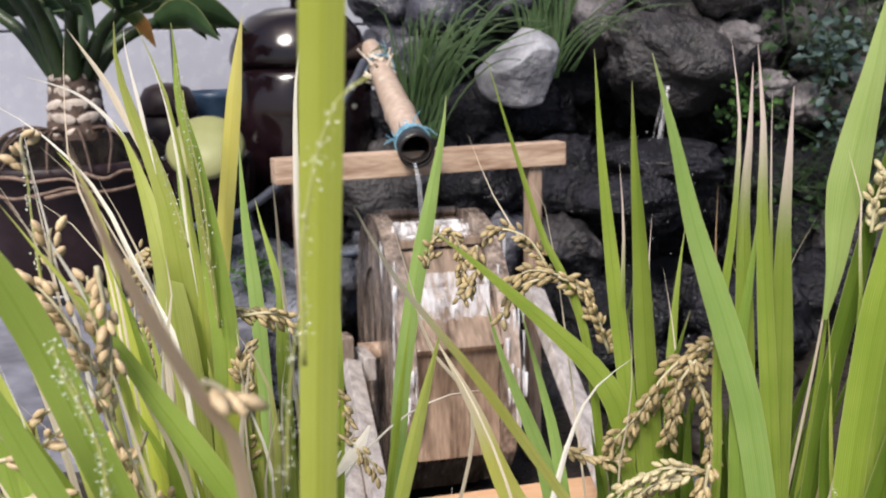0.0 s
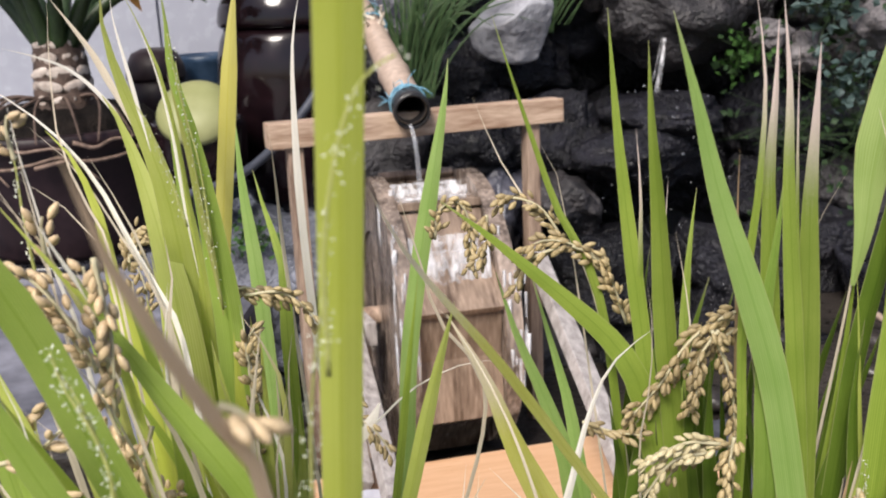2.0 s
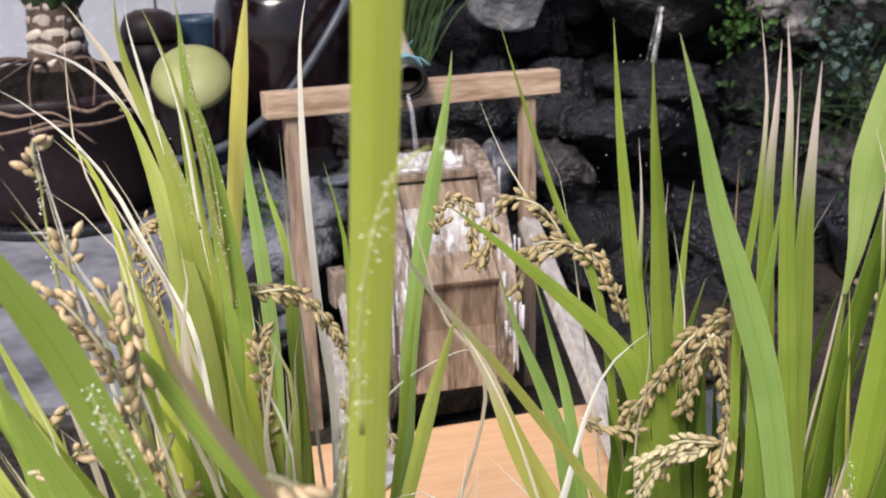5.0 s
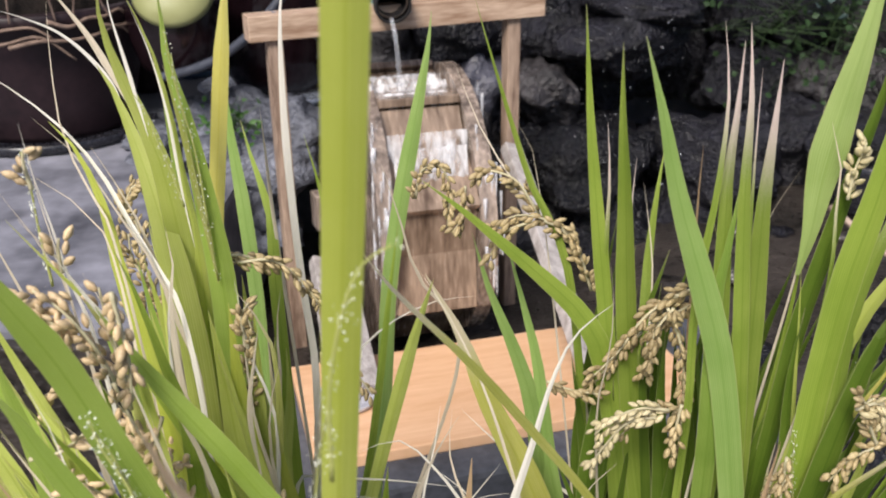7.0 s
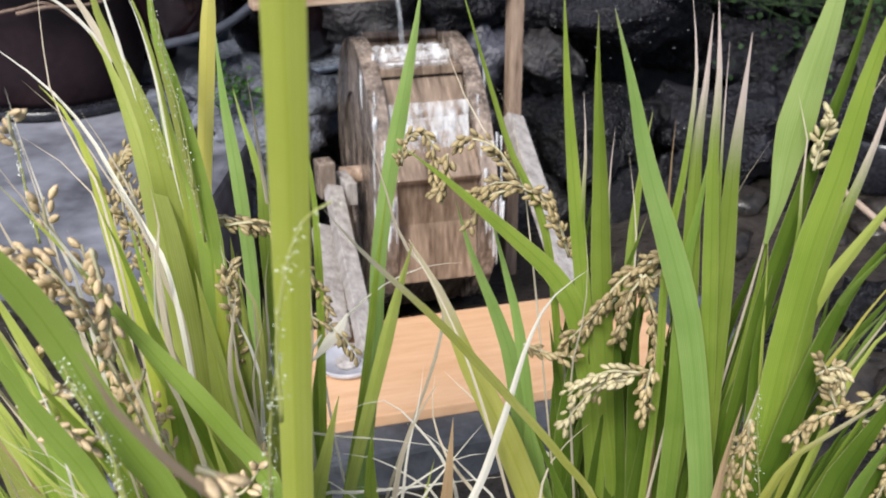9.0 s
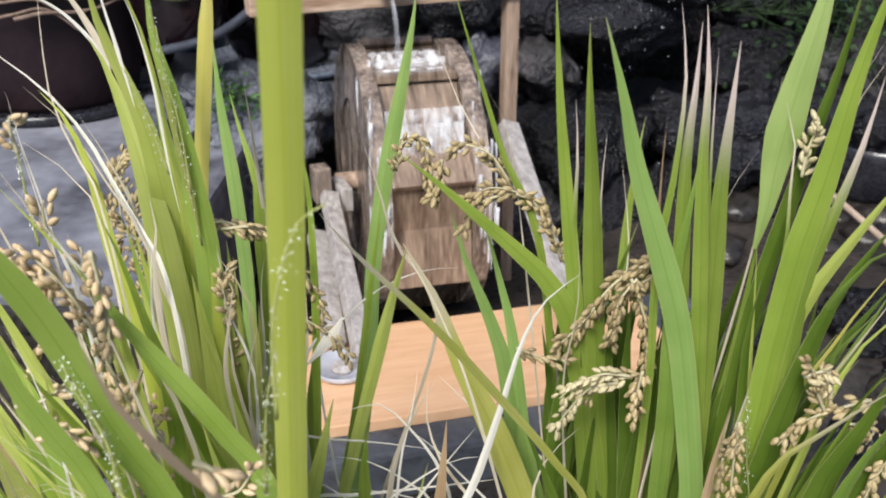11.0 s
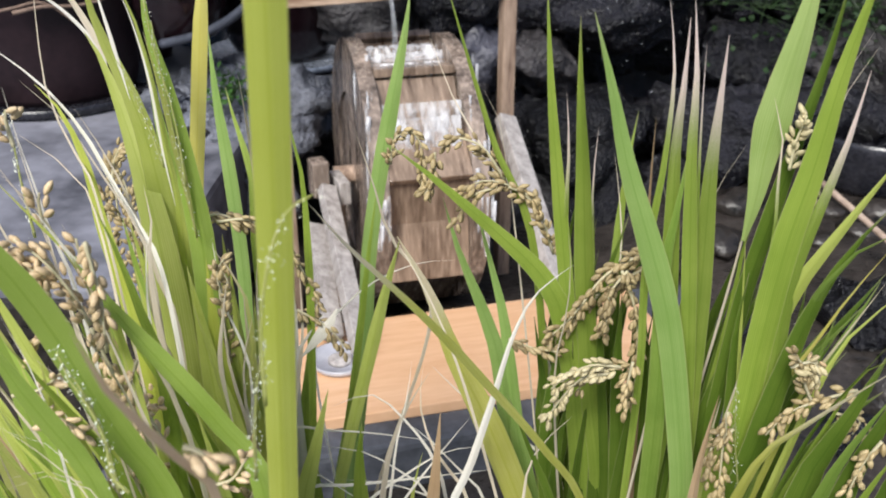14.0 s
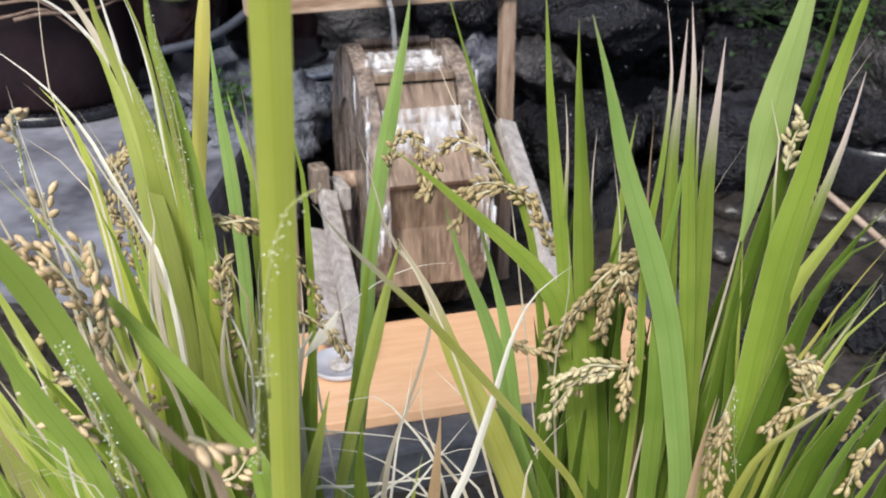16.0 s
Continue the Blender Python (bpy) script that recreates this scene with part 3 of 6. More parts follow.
# ---- jars, pots ----
jar = thing("storage_jar", "large lidded jar with shiny dark brown glaze", "jar", (-0.325, 1.95, 0.618))
part("body", lathe([(0.092, 0), (0.108, 0.03), (0.132, 0.12), (0.147, 0.21), (0.148, 0.265), (0.145, 0.30), (0.137, 0.335), (0.126, 0.36)], 64), glaze, jar, smooth=True)
part("lid", lathe([(0.132, 0.358), (0.138, 0.362), (0.139, 0.372), (0.135, 0.395), (0.122, 0.425), (0.098, 0.452), (0.06, 0.468), (0.02, 0.472)], 64), glaze, jar, "domed glazed lid", smooth=True)
part("knob", lathe([(0.014, 0.470), (0.013, 0.482), (0.02, 0.494), (0.014, 0.504)], 24), glaze, jar, smooth=True)
tray = part("round_tray", lathe([(0.15, 0), (0.165, 0.006), (0.17, 0.018), (0.166, 0.018), (0.158, 0.009), (0.01, 0.008)], 48), steel_blue, smooth=True)
tray.matrix_world = pose(-0.325, 1.95, 0.602)
tagged(tray, "round blue-grey tray under the glazed jar", "tray")

small_jar = thing("small_jar", "dark brown glazed pot standing on the stones", "pot", (-0.465, 1.735, 0.70))
part("body", lathe([(0.06, 0), (0.07, 0.01), (0.084, 0.06), (0.088, 0.11), (0.082, 0.125), (0.076, 0.125), (0.07, 0.09), (0.01, 0.085)], 44), glaze, small_jar, smooth=True)
scoop = part("scoop_bowl", lathe([(0.068, 0.0), (0.070, 0.002), (0.066, 0.012), (0.054, 0.024), (0.036, 0.032), (0.016, 0.0335), (0.004, 0.034)], 44), plastic_green, smooth=True)
scoop.matrix_world = pose(-0.452, 1.69, 0.838, 46, 0, 8)
tagged(scoop, "pale green plastic bowl leaning on the brown pot", "bowl")

planter = thing("planter_pot", "big dark brown clay planter on the concrete ledge", "planter", (-0.735, 1.78, 0.590))
part("pot", lathe([(0.145, 0), (0.15, 0.012), (0.174, 0.11), (0.192, 0.20), (0.202, 0.206), (0.205, 0.226), (0.197, 0.232), (0.187, 0.218), (0.182, 0.205), (0.01, 0.20)], 60), clay, planter, smooth=True)
bm = lathe([(0.186, 0.205), (0.180, 0.232), (0.16, 0.250), (0.12, 0.262), (0.05, 0.272), (0.01, 0.275)], 48)
for v in bm.verts:
    v.co.z += 0.010 * noise.noise(v.co * 38) + 0.006 * noise.noise(v.co * 90)
part("soil", bm, soil, planter, "dark crumbly soil", smooth=True)
saucer = part("plant_saucer", lathe([(0.17, 0), (0.185, 0.004), (0.19, 0.02), (0.185, 0.02), (0.17, 0.015), (0.01, 0.0145)], 56), plastic_black, smooth=True)
saucer.matrix_world = pose(-0.735, 1.78, 0.575)
tagged(saucer, "black plastic saucer under the planter", "saucer")


def build_stump_plant():
    s = thing("stump_plant", "leafy plant with a scarred pale stump, growing in the planter", "plant", (-0.705, 1.75, 0.86))
    bm = bmesh.new()
    rnd = random.Random(3)
    n, rows = 20, 12
    rings = []
    for j in range(rows + 1):
        z = -0.01 + 0.13 * j / rows
        r0 = 0.055 - 0.014 * j / rows
        rings.append([bm.verts.new(((r0 + 0.006 * noise.noise(Vector((i * 0.9, j * 0.8, 1)))) * math.cos(2 * math.pi * i / n), (r0 + 0.006 * noise.noise(Vector((i * 0.9, j * 0.8, 4)))) * math.sin(2 * math.pi * i / n), z)) for i in range(n)])
    for a, b in zip(rings, rings[1:]):
        for i in range(n):
            bm.faces.new((a[i], a[(i + 1) % n], b[(i + 1) % n], b[i]))
    bm.faces.new(rings[-1])
    part("trunk", bm, bark, s, "thick brown stump", smooth=True)
    for j in range(5):
        for i in range(7):
            a = 2 * math.pi * (i + 0.5 * (j % 2)) / 7 - 1.2
            z = 0.01 + 0.024 * j
            r = 0.0515 - 0.014 * z / 0.13 + rnd.uniform(-0.001, 0.001)
            bm = bmesh.new()
            bmesh.ops.create_uvsphere(bm, u_segments=10, v_segments=6, radius=1)
            bmesh.ops.scale(bm, vec=(0.003, 0.022 * rnd.uniform(0.65, 1.2), 0.0105 * rnd.uniform(0.55, 1.15)), verts=bm.verts)
            bmesh.ops.transform(bm, matrix=pose(r * math.cos(a), r * math.sin(a), z, rnd.uniform(-15, 15), 0, math.degrees(a)), verts=bm.verts)
            part("leaf_scar", bm, scar_pale, s, smooth=True)
    for k in range(9):
        a = 2 * math.pi * k / 9 + 0.3
        lean = rnd.uniform(0.06, 0.15)
        base = Vector((0.025 * math.cos(a), 0.025 * math.sin(a), 0.10))
        top = base + Vector((lean * math.cos(a), lean * math.sin(a), rnd.uniform(0.10, 0.2)))
        bm = tube(bmesh.new(), [base, base.lerp(top, 0.5) + Vector((0, 0, 0.02)), top], 0.017, 10, 8, 0.6)
        part("stalk", bm, stem_dark, s, smooth=True)
        for j in range(5):
            b = a + rnd.uniform(-1.1, 1.1)
            tip = top + Vector((rnd.uniform(0.10, 0.20) * math.cos(b), rnd.uniform(0.10, 0.20) * math.sin(b), rnd.uniform(-0.05, 0.08)))
            mid = top.lerp(tip, 0.5) + Vector((0, 0, 0.03))
            part("leaf", blade_mesh([top, mid, tip], rnd.uniform(0.05, 0.08), 0.25, rnd.uniform(-0.6, 0.6), 10, 0.35, 0.45, (0.2, 1, 0.5)), foliage_dark, s)
    part("leaf", blade_mesh([(0.05, -0.02, 0.26), (0.10, -0.03, 0.235), (0.145, -0.035, 0.20), (0.17, -0.035, 0.155)], 0.028, 0.2, 0.2, 14, 0.4, 0.7), foliage_rust, s, "old leaf with a rusty brown tip")
    return s


build_stump_plant()


def build_roots():
    rnd = random.Random(21)
    c = Vector((-0.735, 1.78, 0))
    for k in range(7):
        a0 = radians(-150 + 22 * k + rnd.uniform(-8, 8))
        a1 = a0 + radians(rnd.uniform(35, 75))
        z = rnd.choice((0.806, 0.792, 0.778))
        pts = []
        for j in range(6):
            a = a0 + (a1 - a0) * j / 5
            r = 0.205 + rnd.uniform(0.001, 0.006)
            pts.append(c + Vector((r * math.cos(a), r * math.sin(a), z + rnd.uniform(-0.008, 0.008) - 0.03 * (j == 5))))
        ob = part("aerial_root", tube(bmesh.new(), pts, 0.0038, 22, 7, 0.5), root_skin, smooth=True)
        tagged(ob, "dry brown root trailing round the planter rim", "root", "roots of the planter")
    for k in range(9):
        a = radians(-165 + 18 * k + rnd.uniform(-8, 8))
        bend = radians(rnd.uniform(-35, 35))
        pts = []
        for j in range(6):
            f = j / 5
            r = 0.045 + 0.145 * f
            z = 0.872 - 0.062 * f ** 3 + 0.008 * math.sin(3.1 * f) + rnd.uniform(-0.003, 0.003)
            pts.append(Vector((-0.715, 1.755, 0)) + Vector((r * math.cos(a + bend * f), r * math.sin(a + bend * f), z)))
        ob = part("aerial_root", tube(bmesh.new(), pts, 0.0036, 18, 7, 0.4), bark, smooth=True)
        tagged(ob, "dry brown root spreading from the stump over the soil", "root", "roots of the planter")


build_roots()

# ---- rocks ----
rng = random.Random(77)
count = 0
for row in range(8):
    z = 0.36 + 0.125 * row
    x = -0.14 + rng.uniform(-0.03, 0.05) - (0.04 if row > 4 else 0)
    while x < 1.7:
        r = rng.uniform(0.075, 0.13)
        y = 1.78 + 0.42 * (z - 0.36) + rng.uniform(-0.04, 0.05)
        if 0.22 < x < 0.62 and 0.58 < z < 0.98:
            y += 0.30
        elif x > 0.62:
            y += 0.14
        count += 1
        if abs(x - 0.112) < 0.2 and 0.9 < z < 1.1:
            y += 0.16
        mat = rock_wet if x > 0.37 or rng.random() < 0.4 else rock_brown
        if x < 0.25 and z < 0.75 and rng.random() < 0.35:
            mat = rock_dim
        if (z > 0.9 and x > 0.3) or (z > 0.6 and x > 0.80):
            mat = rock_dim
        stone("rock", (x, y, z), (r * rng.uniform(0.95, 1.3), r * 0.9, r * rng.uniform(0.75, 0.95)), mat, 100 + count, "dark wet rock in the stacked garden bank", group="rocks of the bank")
        x += r * rng.uniform(1.25, 1.6)
# stones between ledge and wheel
for k in range(16):
    x = -0.53 + 0.33 * rng.random()
    y = 1.55 + 0.28 * rng.random()
    r = rng.uniform(0.045, 0.085)
    stone("rock", (x, y, 0.575 + rng.uniform(-0.03, 0.03)), (r * 1.2, r, r * 0.8), rock_blue, 300 + k, "rough blue-grey stone beside the concrete ledge", group="stones by the ledge")
for k in range(10):
    x = -0.44 + 0.20 * rng.random()
    y = 1.52 + 0.1 * rng.random()
    stone("rock", (x, y, 0.40 + 0.016 * k), (0.08, 0.07, 0.06), rock_blue if k % 3 else rock_wet, 340 + k, "rough blue-grey stone beside the concrete ledge", group="stones by the ledge")
stone("pale_rock", (0.117, 1.88, 0.962), (0.093, 0.085, 0.075), rock_pale, 12, "pale grey angular rock set on the bank", detail=5, rough=0.05, cut=(0.52, 0.8))
stone("back_rock", (0.0, 2.14, 1.12), (0.17, 0.10, 0.12), rock_brown, 15, "brown boulder on top of the bank", detail=4)
stone("back_rock", (0.45, 2.12, 1.10), (0.19, 0.12, 0.12), rock_dim, 19, "brown boulder on top of the bank", detail=4)
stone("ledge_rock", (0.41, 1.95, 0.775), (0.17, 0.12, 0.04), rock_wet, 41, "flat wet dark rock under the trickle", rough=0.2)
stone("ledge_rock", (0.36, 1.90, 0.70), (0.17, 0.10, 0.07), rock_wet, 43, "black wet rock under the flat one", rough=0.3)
for x, y, z, r, m in ((0.27, 2.02, 1.05, 0.085, rock_mid), (0.553, 1.99, 1.01, 0.05, rock_mid), (0.63, 1.98, 0.92, 0.036, rock_mid), (0.70, 2.0, 0.88, 0.05, rock_mid), (0.83, 1.95, 0.93, 0.06, rock_mid)):
    stone("grey_rock", (x, y, z), (r * 1.2, r * 0.8, r * 0.8), m, int(900 * x), "dusty grey-brown rock high on the bank", group="grey rocks on the bank")
stone("dark_boulder", (0.625, 1.20, 0.41), (0.055, 0.06, 0.06), rock_wet, 23, "round black stone on the wet mud")
stone("dark_boulder", (0.72, 1.16, 0.42), (0.07, 0.06, 0.07), rock_wet, 29, "round black stone on the wet mud")
# pebbles at the kerb's foot
for k in range(70):
    r = rng.uniform(0.02, 0.05)
    stone("cobble", (rng.uniform(-0.75, -0.2), rng.uniform(0.55, 0.97), GROUND + r * 0.4), (r * 1.3, r, r * 0.75), rock_blue if k % 4 == 0 else rock_wet, 400 + k, "grey cobble on the ground by the rice", "cobble", "cobbles by the rice", detail=2)
for k in range(24):
    r = rng.uniform(0.02, 0.05)
    stone("cobble", (rng.uniform(0.3, 0.95), rng.uniform(0.9, 1.7), GROUND + 0.06 + r * 0.3), (r * 1.3, r, r * 0.6), mud if k % 3 else rock_wet, 450 + k, "muddy brown cobble on the wet ground", "cobble", "cobbles on the mud", detail=2)

urn = thing("dark_urn", "round-topped black pot behind the planter", "pot", (-0.612, 1.985, 0.60))
part("body", lathe([(0.040, 0), (0.044, 0.01), (0.053, 0.12), (0.057, 0.24), (0.056, 0.28)], 40), clay, urn, smooth=True)
part("lid", lathe([(0.058, 0.279), (0.060, 0.285), (0.057, 0.31), (0.045, 0.333), (0.025, 0.342), (0.004, 0.344)], 40), clay, urn, smooth=True)
bucket = thing("bucket", "dark blue plastic bucket against the white wall", "bucket", (-0.545, 2.12, 0.60))
part("body", lathe([(0.052, 0), (0.056, 0.01), (0.068, 0.30), (0.072, 0.305), (0.072, 0.32), (0.066, 0.32), (0.064, 0.30), (0.05, 0.02), (0.005, 0.018)], 36), plastic_blue, bucket, smooth=True)
hose = part("hose", tube(bmesh.new(), [(-0.165, 1.70, 0.985), (-0.18, 1.66, 0.950), (-0.235, 1.63, 0.865), (-0.289, 1.620, 0.802), (-0.320, 1.620, 0.774), (-0.364, 1.630, 0.743), (-0.418, 1.640, 0.719), (-0.485, 1.660, 0.700)], 0.008, 48, 10, 1.0), hose_grey, smooth=True)
tagged(hose, "grey-blue garden hose hanging over the stones", "hose")
drops = bmesh.new()
rnd = random.Random(91)
for k in range(70):
    x = rnd.gauss(0.36, 0.07)
    z = rnd.uniform(0.46, 0.86)
    q = Vector((x, 1.60 + 0.38 * (z - 0.36) + rnd.uniform(-0.05, 0.03), z))
    bmesh.ops.create_icosphere(drops, subdivisions=1, radius=rnd.uniform(0.0005, 0.0013), matrix=Matrix.Translation(q) @ Matrix.Diagonal((1, 1, rnd.uniform(1, 2.2), 1)))
tagged(part("water_drops", drops, water, smooth=True), "bright drops of water splashing over the wet rocks", "water", kind="stuff")
basin = part("black_basin", lathe([(0.10, 0), (0.12, 0.02), (0.145, 0.10), (0.15, 0.12), (0.142, 0.12), (0.115, 0.03), (0.01, 0.025)], 44), plastic_black, smooth=True)
basin.matrix_world = pose(0.86, 1.78, 0.40)
tagged(basin, "glossy black plastic basin on the wet ground", "basin")
stick = part("bamboo_stick", tube(bmesh.new(), [(0.66, 1.52, 0.50), (0.72, 1.38, 0.46), (0.78, 1.24, 0.41)], 0.006, 8, 8, 0.9), bamboo_skin, smooth=True)
tagged(stick, "thin dry bamboo stick leaning on the stones", "stick")

fall = thing("trickle", "thin white trickle of water between the rocks", "water")
bm = bmesh.new()
rnd = random.Random(17)
for k in range(7):
    x = rnd.uniform(-0.006, 0.006)
    tube(bm, [(0.416 + x * 0.4, 1.99, 0.985), (0.412 + x * 0.6, 1.95, 0.955), (0.398 + x, 1.915, 0.89), (0.383 + x * 1.6, 1.895, 0.822)], rnd.uniform(0.0006, 0.0016), 12, 6, 0.7)
part("stream", bm, foam, fall, smooth=True)


# ---- garden plants ----
def tuft(at, n, height, spread, width, material, label, seed_no, lean=(0, 0)):
    s = thing("grass_tuft", label, "grass", at, group="grass tufts on the bank")
    r = random.Random(seed_no)
    for k in range(n):
        a = r.uniform(0, 6.28)
        h = height * r.uniform(0.6, 1.1)
        d = Vector((math.cos(a) * spread * r.random() + lean[0] * h, math.sin(a) * spread * r.random() * 0.6 + lean[1] * h, 0))
        b = Vector((r.uniform(-0.03, 0.03), r.uniform(-0.02, 0.02), 0))
        part("leaf", blade_mesh([b, b + d * 0.25 + Vector((0, 0, h * 0.55)), b + d * 0.6 + Vector((0, 0, h * 0.9)), b + d + Vector((0, 0, h * r.uniform(0.7, 1.05)))], width * r.uniform(0.7, 1.2), 0.2, 0.5, 10), material, s)


tuft((-0.07, 1.80, 0.84), 85, 0.25, 0.20, 0.0042, foliage_sedge, "tuft of narrow green sedge behind the pipe", 5, (0.35, 0))
tuft((0.165, 1.975, 0.94), 70, 0.27, 0.12, 0.004, foliage_sedge, "tuft of narrow green sedge above the pale rock", 6)
tuft((0.19, 1.93, 0.955), 10, 0.14, 0.05, 0.0035, foliage_sedge, "few long sedge leaves arching over the trickle", 7, (1.5, -0.3))


def creeper(centre, size, n, leaf_size, material, label, seed_no):
    """A low herb: many small leaves on thin stalks."""
    s = thing("creeping_herb", label, "plant", centre, group="herbs on the rocks")
    r = random.Random(seed_no)
    st, lf = bmesh.new(), bmesh.new()
    uv = lf.loops.layers.uv.new("blade")
    for k in range(n):
        root = Vector((r.gauss(0, size[0] * 0.3), r.gauss(0, size[1] * 0.3), -0.02))
        p = Vector((r.gauss(0, size[0] * 0.5), r.gauss(0, size[1] * 0.4) - 0.02, r.gauss(0, size[2] * 0.5)))
        if k % 4 == 0:
            tube(st, [root, (root + p) / 2 + Vector((0, 0, 0.01)), p], 0.0012, 4, 4)
        d = Vector((r.gauss(0, 1), r.gauss(0, 1) - 0.6, r.gauss(0, 0.6) + 0.2)).normalized()
        side = d.orthogonal().normalized()
        side.rotate(Matrix.Rotation(r.uniform(0, 6.28), 3, d))
        l, w = leaf_size * r.uniform(0.7, 1.4), leaf_size * r.uniform(0.3, 0.5)
        up = d.cross(side) * (w * 0.25)
        vs = [lf.verts.new(q) for q in (p, p + d * l * 0.4 + side * w + up, p + d * l, p + d * l * 0.4 - side * w + up, p + d * l * 0.45)]
        for tri, us in (((0, 1, 4), ((0.5, 0), (1, 0.4), (0.5, 0.4))), ((1, 2, 4), ((1, 0.4), (0.5, 1), (0.5, 0.4))), ((2, 3, 4), ((0.5, 1), (0, 0.4), (0.5, 0.4))), ((3, 0, 4), ((0, 0.4), (0.5, 0), (0.5, 0.4)))):
            f = lf.faces.new([vs[i] for i in tri])
            for loop, q in zip(f.loops, us):
                loop[uv].uv = q
    tagged(part("stem_tangle", st, stem_dark, s), kind="stuff")
    tagged(part("foliage", lf, material, s), kind="stuff")


creeper((0.85, 2.02, 1.02), (0.30, 0.12, 0.22), 420, 0.022, foliage_dark, "dark green creeping herb over the rocks", 31)
creeper((0.75, 1.93, 0.74), (0.26, 0.10, 0.16), 240, 0.017, foliage_dark, "dark green creeping herb over the rocks", 35)
creeper((0.560, 1.93, 0.885), (0.05, 0.04, 0.05), 90, 0.016, foliage, "small bright herb among the wet rocks", 32)
creeper((0.71, 1.92, 0.975), (0.06, 0.05, 0.07), 110, 0.021, foliage_teal, "pale teal broad-leaved herb over the rocks", 36)
creeper((0.745, 1.90, 0.83), (0.05, 0.04, 0.06), 80, 0.019, foliage_teal, "pale teal broad-leaved herb over the rocks", 37)
creeper((0.90, 1.95, 0.99), (0.09, 0.05, 0.08), 120, 0.021, foliage_teal, "pale teal broad-leaved herb over the rocks", 38)
creeper((0.98, 2.0, 0.80), (0.22, 0.10, 0.16), 200, 0.018, foliage_dark, "dark green creeping herb over the rocks", 33)
creeper((-0.34, 1.56, 0.655), (0.05, 0.04, 0.04), 110, 0.012, foliage, "small green weed between the grey stones", 34)

# ---- rice ----
SOIL_TOP = GROUND
HILLS = {}


def rice_plant(x, y, label):
    s = thing("rice_plant", label, "rice plant", (0, 0, 0), group="rice plants in the foreground")
    HILLS[s.name] = (Vector((x, y, SOIL_TOP)), random.Random(int(1000 * abs(x) + 7777 * y)))
    return s


plant_right = rice_plant(0.150, 0.455, "tall green rice clump with drying tips and hanging ears")
plant_left = rice_plant(-0.090, 0.450, "yellow-green rice clump with one yellow blade")
plant_mid = rice_plant(-0.055, 0.560, "rice clump with slender green leaves and dry straw")
plant_near = rice_plant(-0.050, 0.310, "leaning rice clump heavy with ripe golden ears")
plant_front = rice_plant(-0.030, 0.300, "single broad green rice blade beside a dead brown leaf")


def leaf(plant, material, width, *points, taper=0.10, from_foot=True, twist=None):
    """A rice leaf through the given points, from a low one up to the tip; it rises from the clump's foot, or springs from a stem at its first point."""
    foot, r = HILLS[plant.name]
    low = Vector(points[0])
    root = foot + Vector((r.uniform(-0.03, 0.03), r.uniform(-0.03, 0.03), 0))
    knee = root.lerp(low, 0.55) + Vector((0, 0, 0.03))
    n = max(30, 7 * len(points))
    wide = width * (0.98 if plant is plant_right else 1.1)
    line = [*([root, knee] if from_foot else []), *[Vector(q) for q in points]]
    long = sum((b - a).length for a, b in zip(line, line[1:]))
    part("leaf", blade_mesh(line, wide, r.uniform(0.10, 0.34), r.uniform(-0.4, 0.4) if twist is None else twist, n, 0.4, max(0.4, 1 - (0.13 if plant is plant_right and taper < 0.2 else taper) / long), base=0.45 if from_foot else 0.12), material, plant)


def grain_shape(bm, p, d, long, r):
    """One rice grain: a slim spindle."""
    a = d.orthogonal().normalized()
    a.rotate(Matrix.Rotation(r.uniform(0, 6.28), 3, d))
    b = d.cross(a)
    rings = []
    for s, w in ((0.18, 0.62), (0.5, 1.0), (0.82, 0.62)):
        rings.append([bm.verts.new(p + d * (long * s) + (a * math.cos(k * 1.0472) + b * 0.8 * math.sin(k * 1.0472)) * (long * 0.26 * w)) for k in range(6)])
    e0, e1 = bm.verts.new(p), bm.verts.new(p + d * long)
    for k in range(6):
        j = (k + 1) % 6
        bm.faces.new((e0, rings[0][j], rings[0][k]))
        bm.faces.new((rings[0][k], rings[0][j], rings[1][j], rings[1][k]))
        bm.faces.new((rings[1][k], rings[1][j], rings[2][j], rings[2][k]))
        bm.faces.new((rings[2][k], rings[2][j], e1))


GRAINS = {}
GRAIN_COUNT = {}


def grain_object(material, k):
    """One of four grain meshes for a husk material, lying along x."""
    if (material.name, k) not in GRAINS:
        bm = bmesh.new()
        grain_shape(bm, Vector((0, 0, 0)), Vector((1, 0, 0)), 0.0064 * (0.88, 0.96, 1.04, 1.12)[k], random.Random(k + 3))
        bm.normal_update()
        me = bpy.data.meshes.new("grain")
        bm.to_mesh(me)
        bm.free()
        me.materials.append(material)
        for p in me.polygons:
            p.use_smooth = True
        GRAINS[material.name, k] = me
    return new("grain", GRAINS[material.name, k])


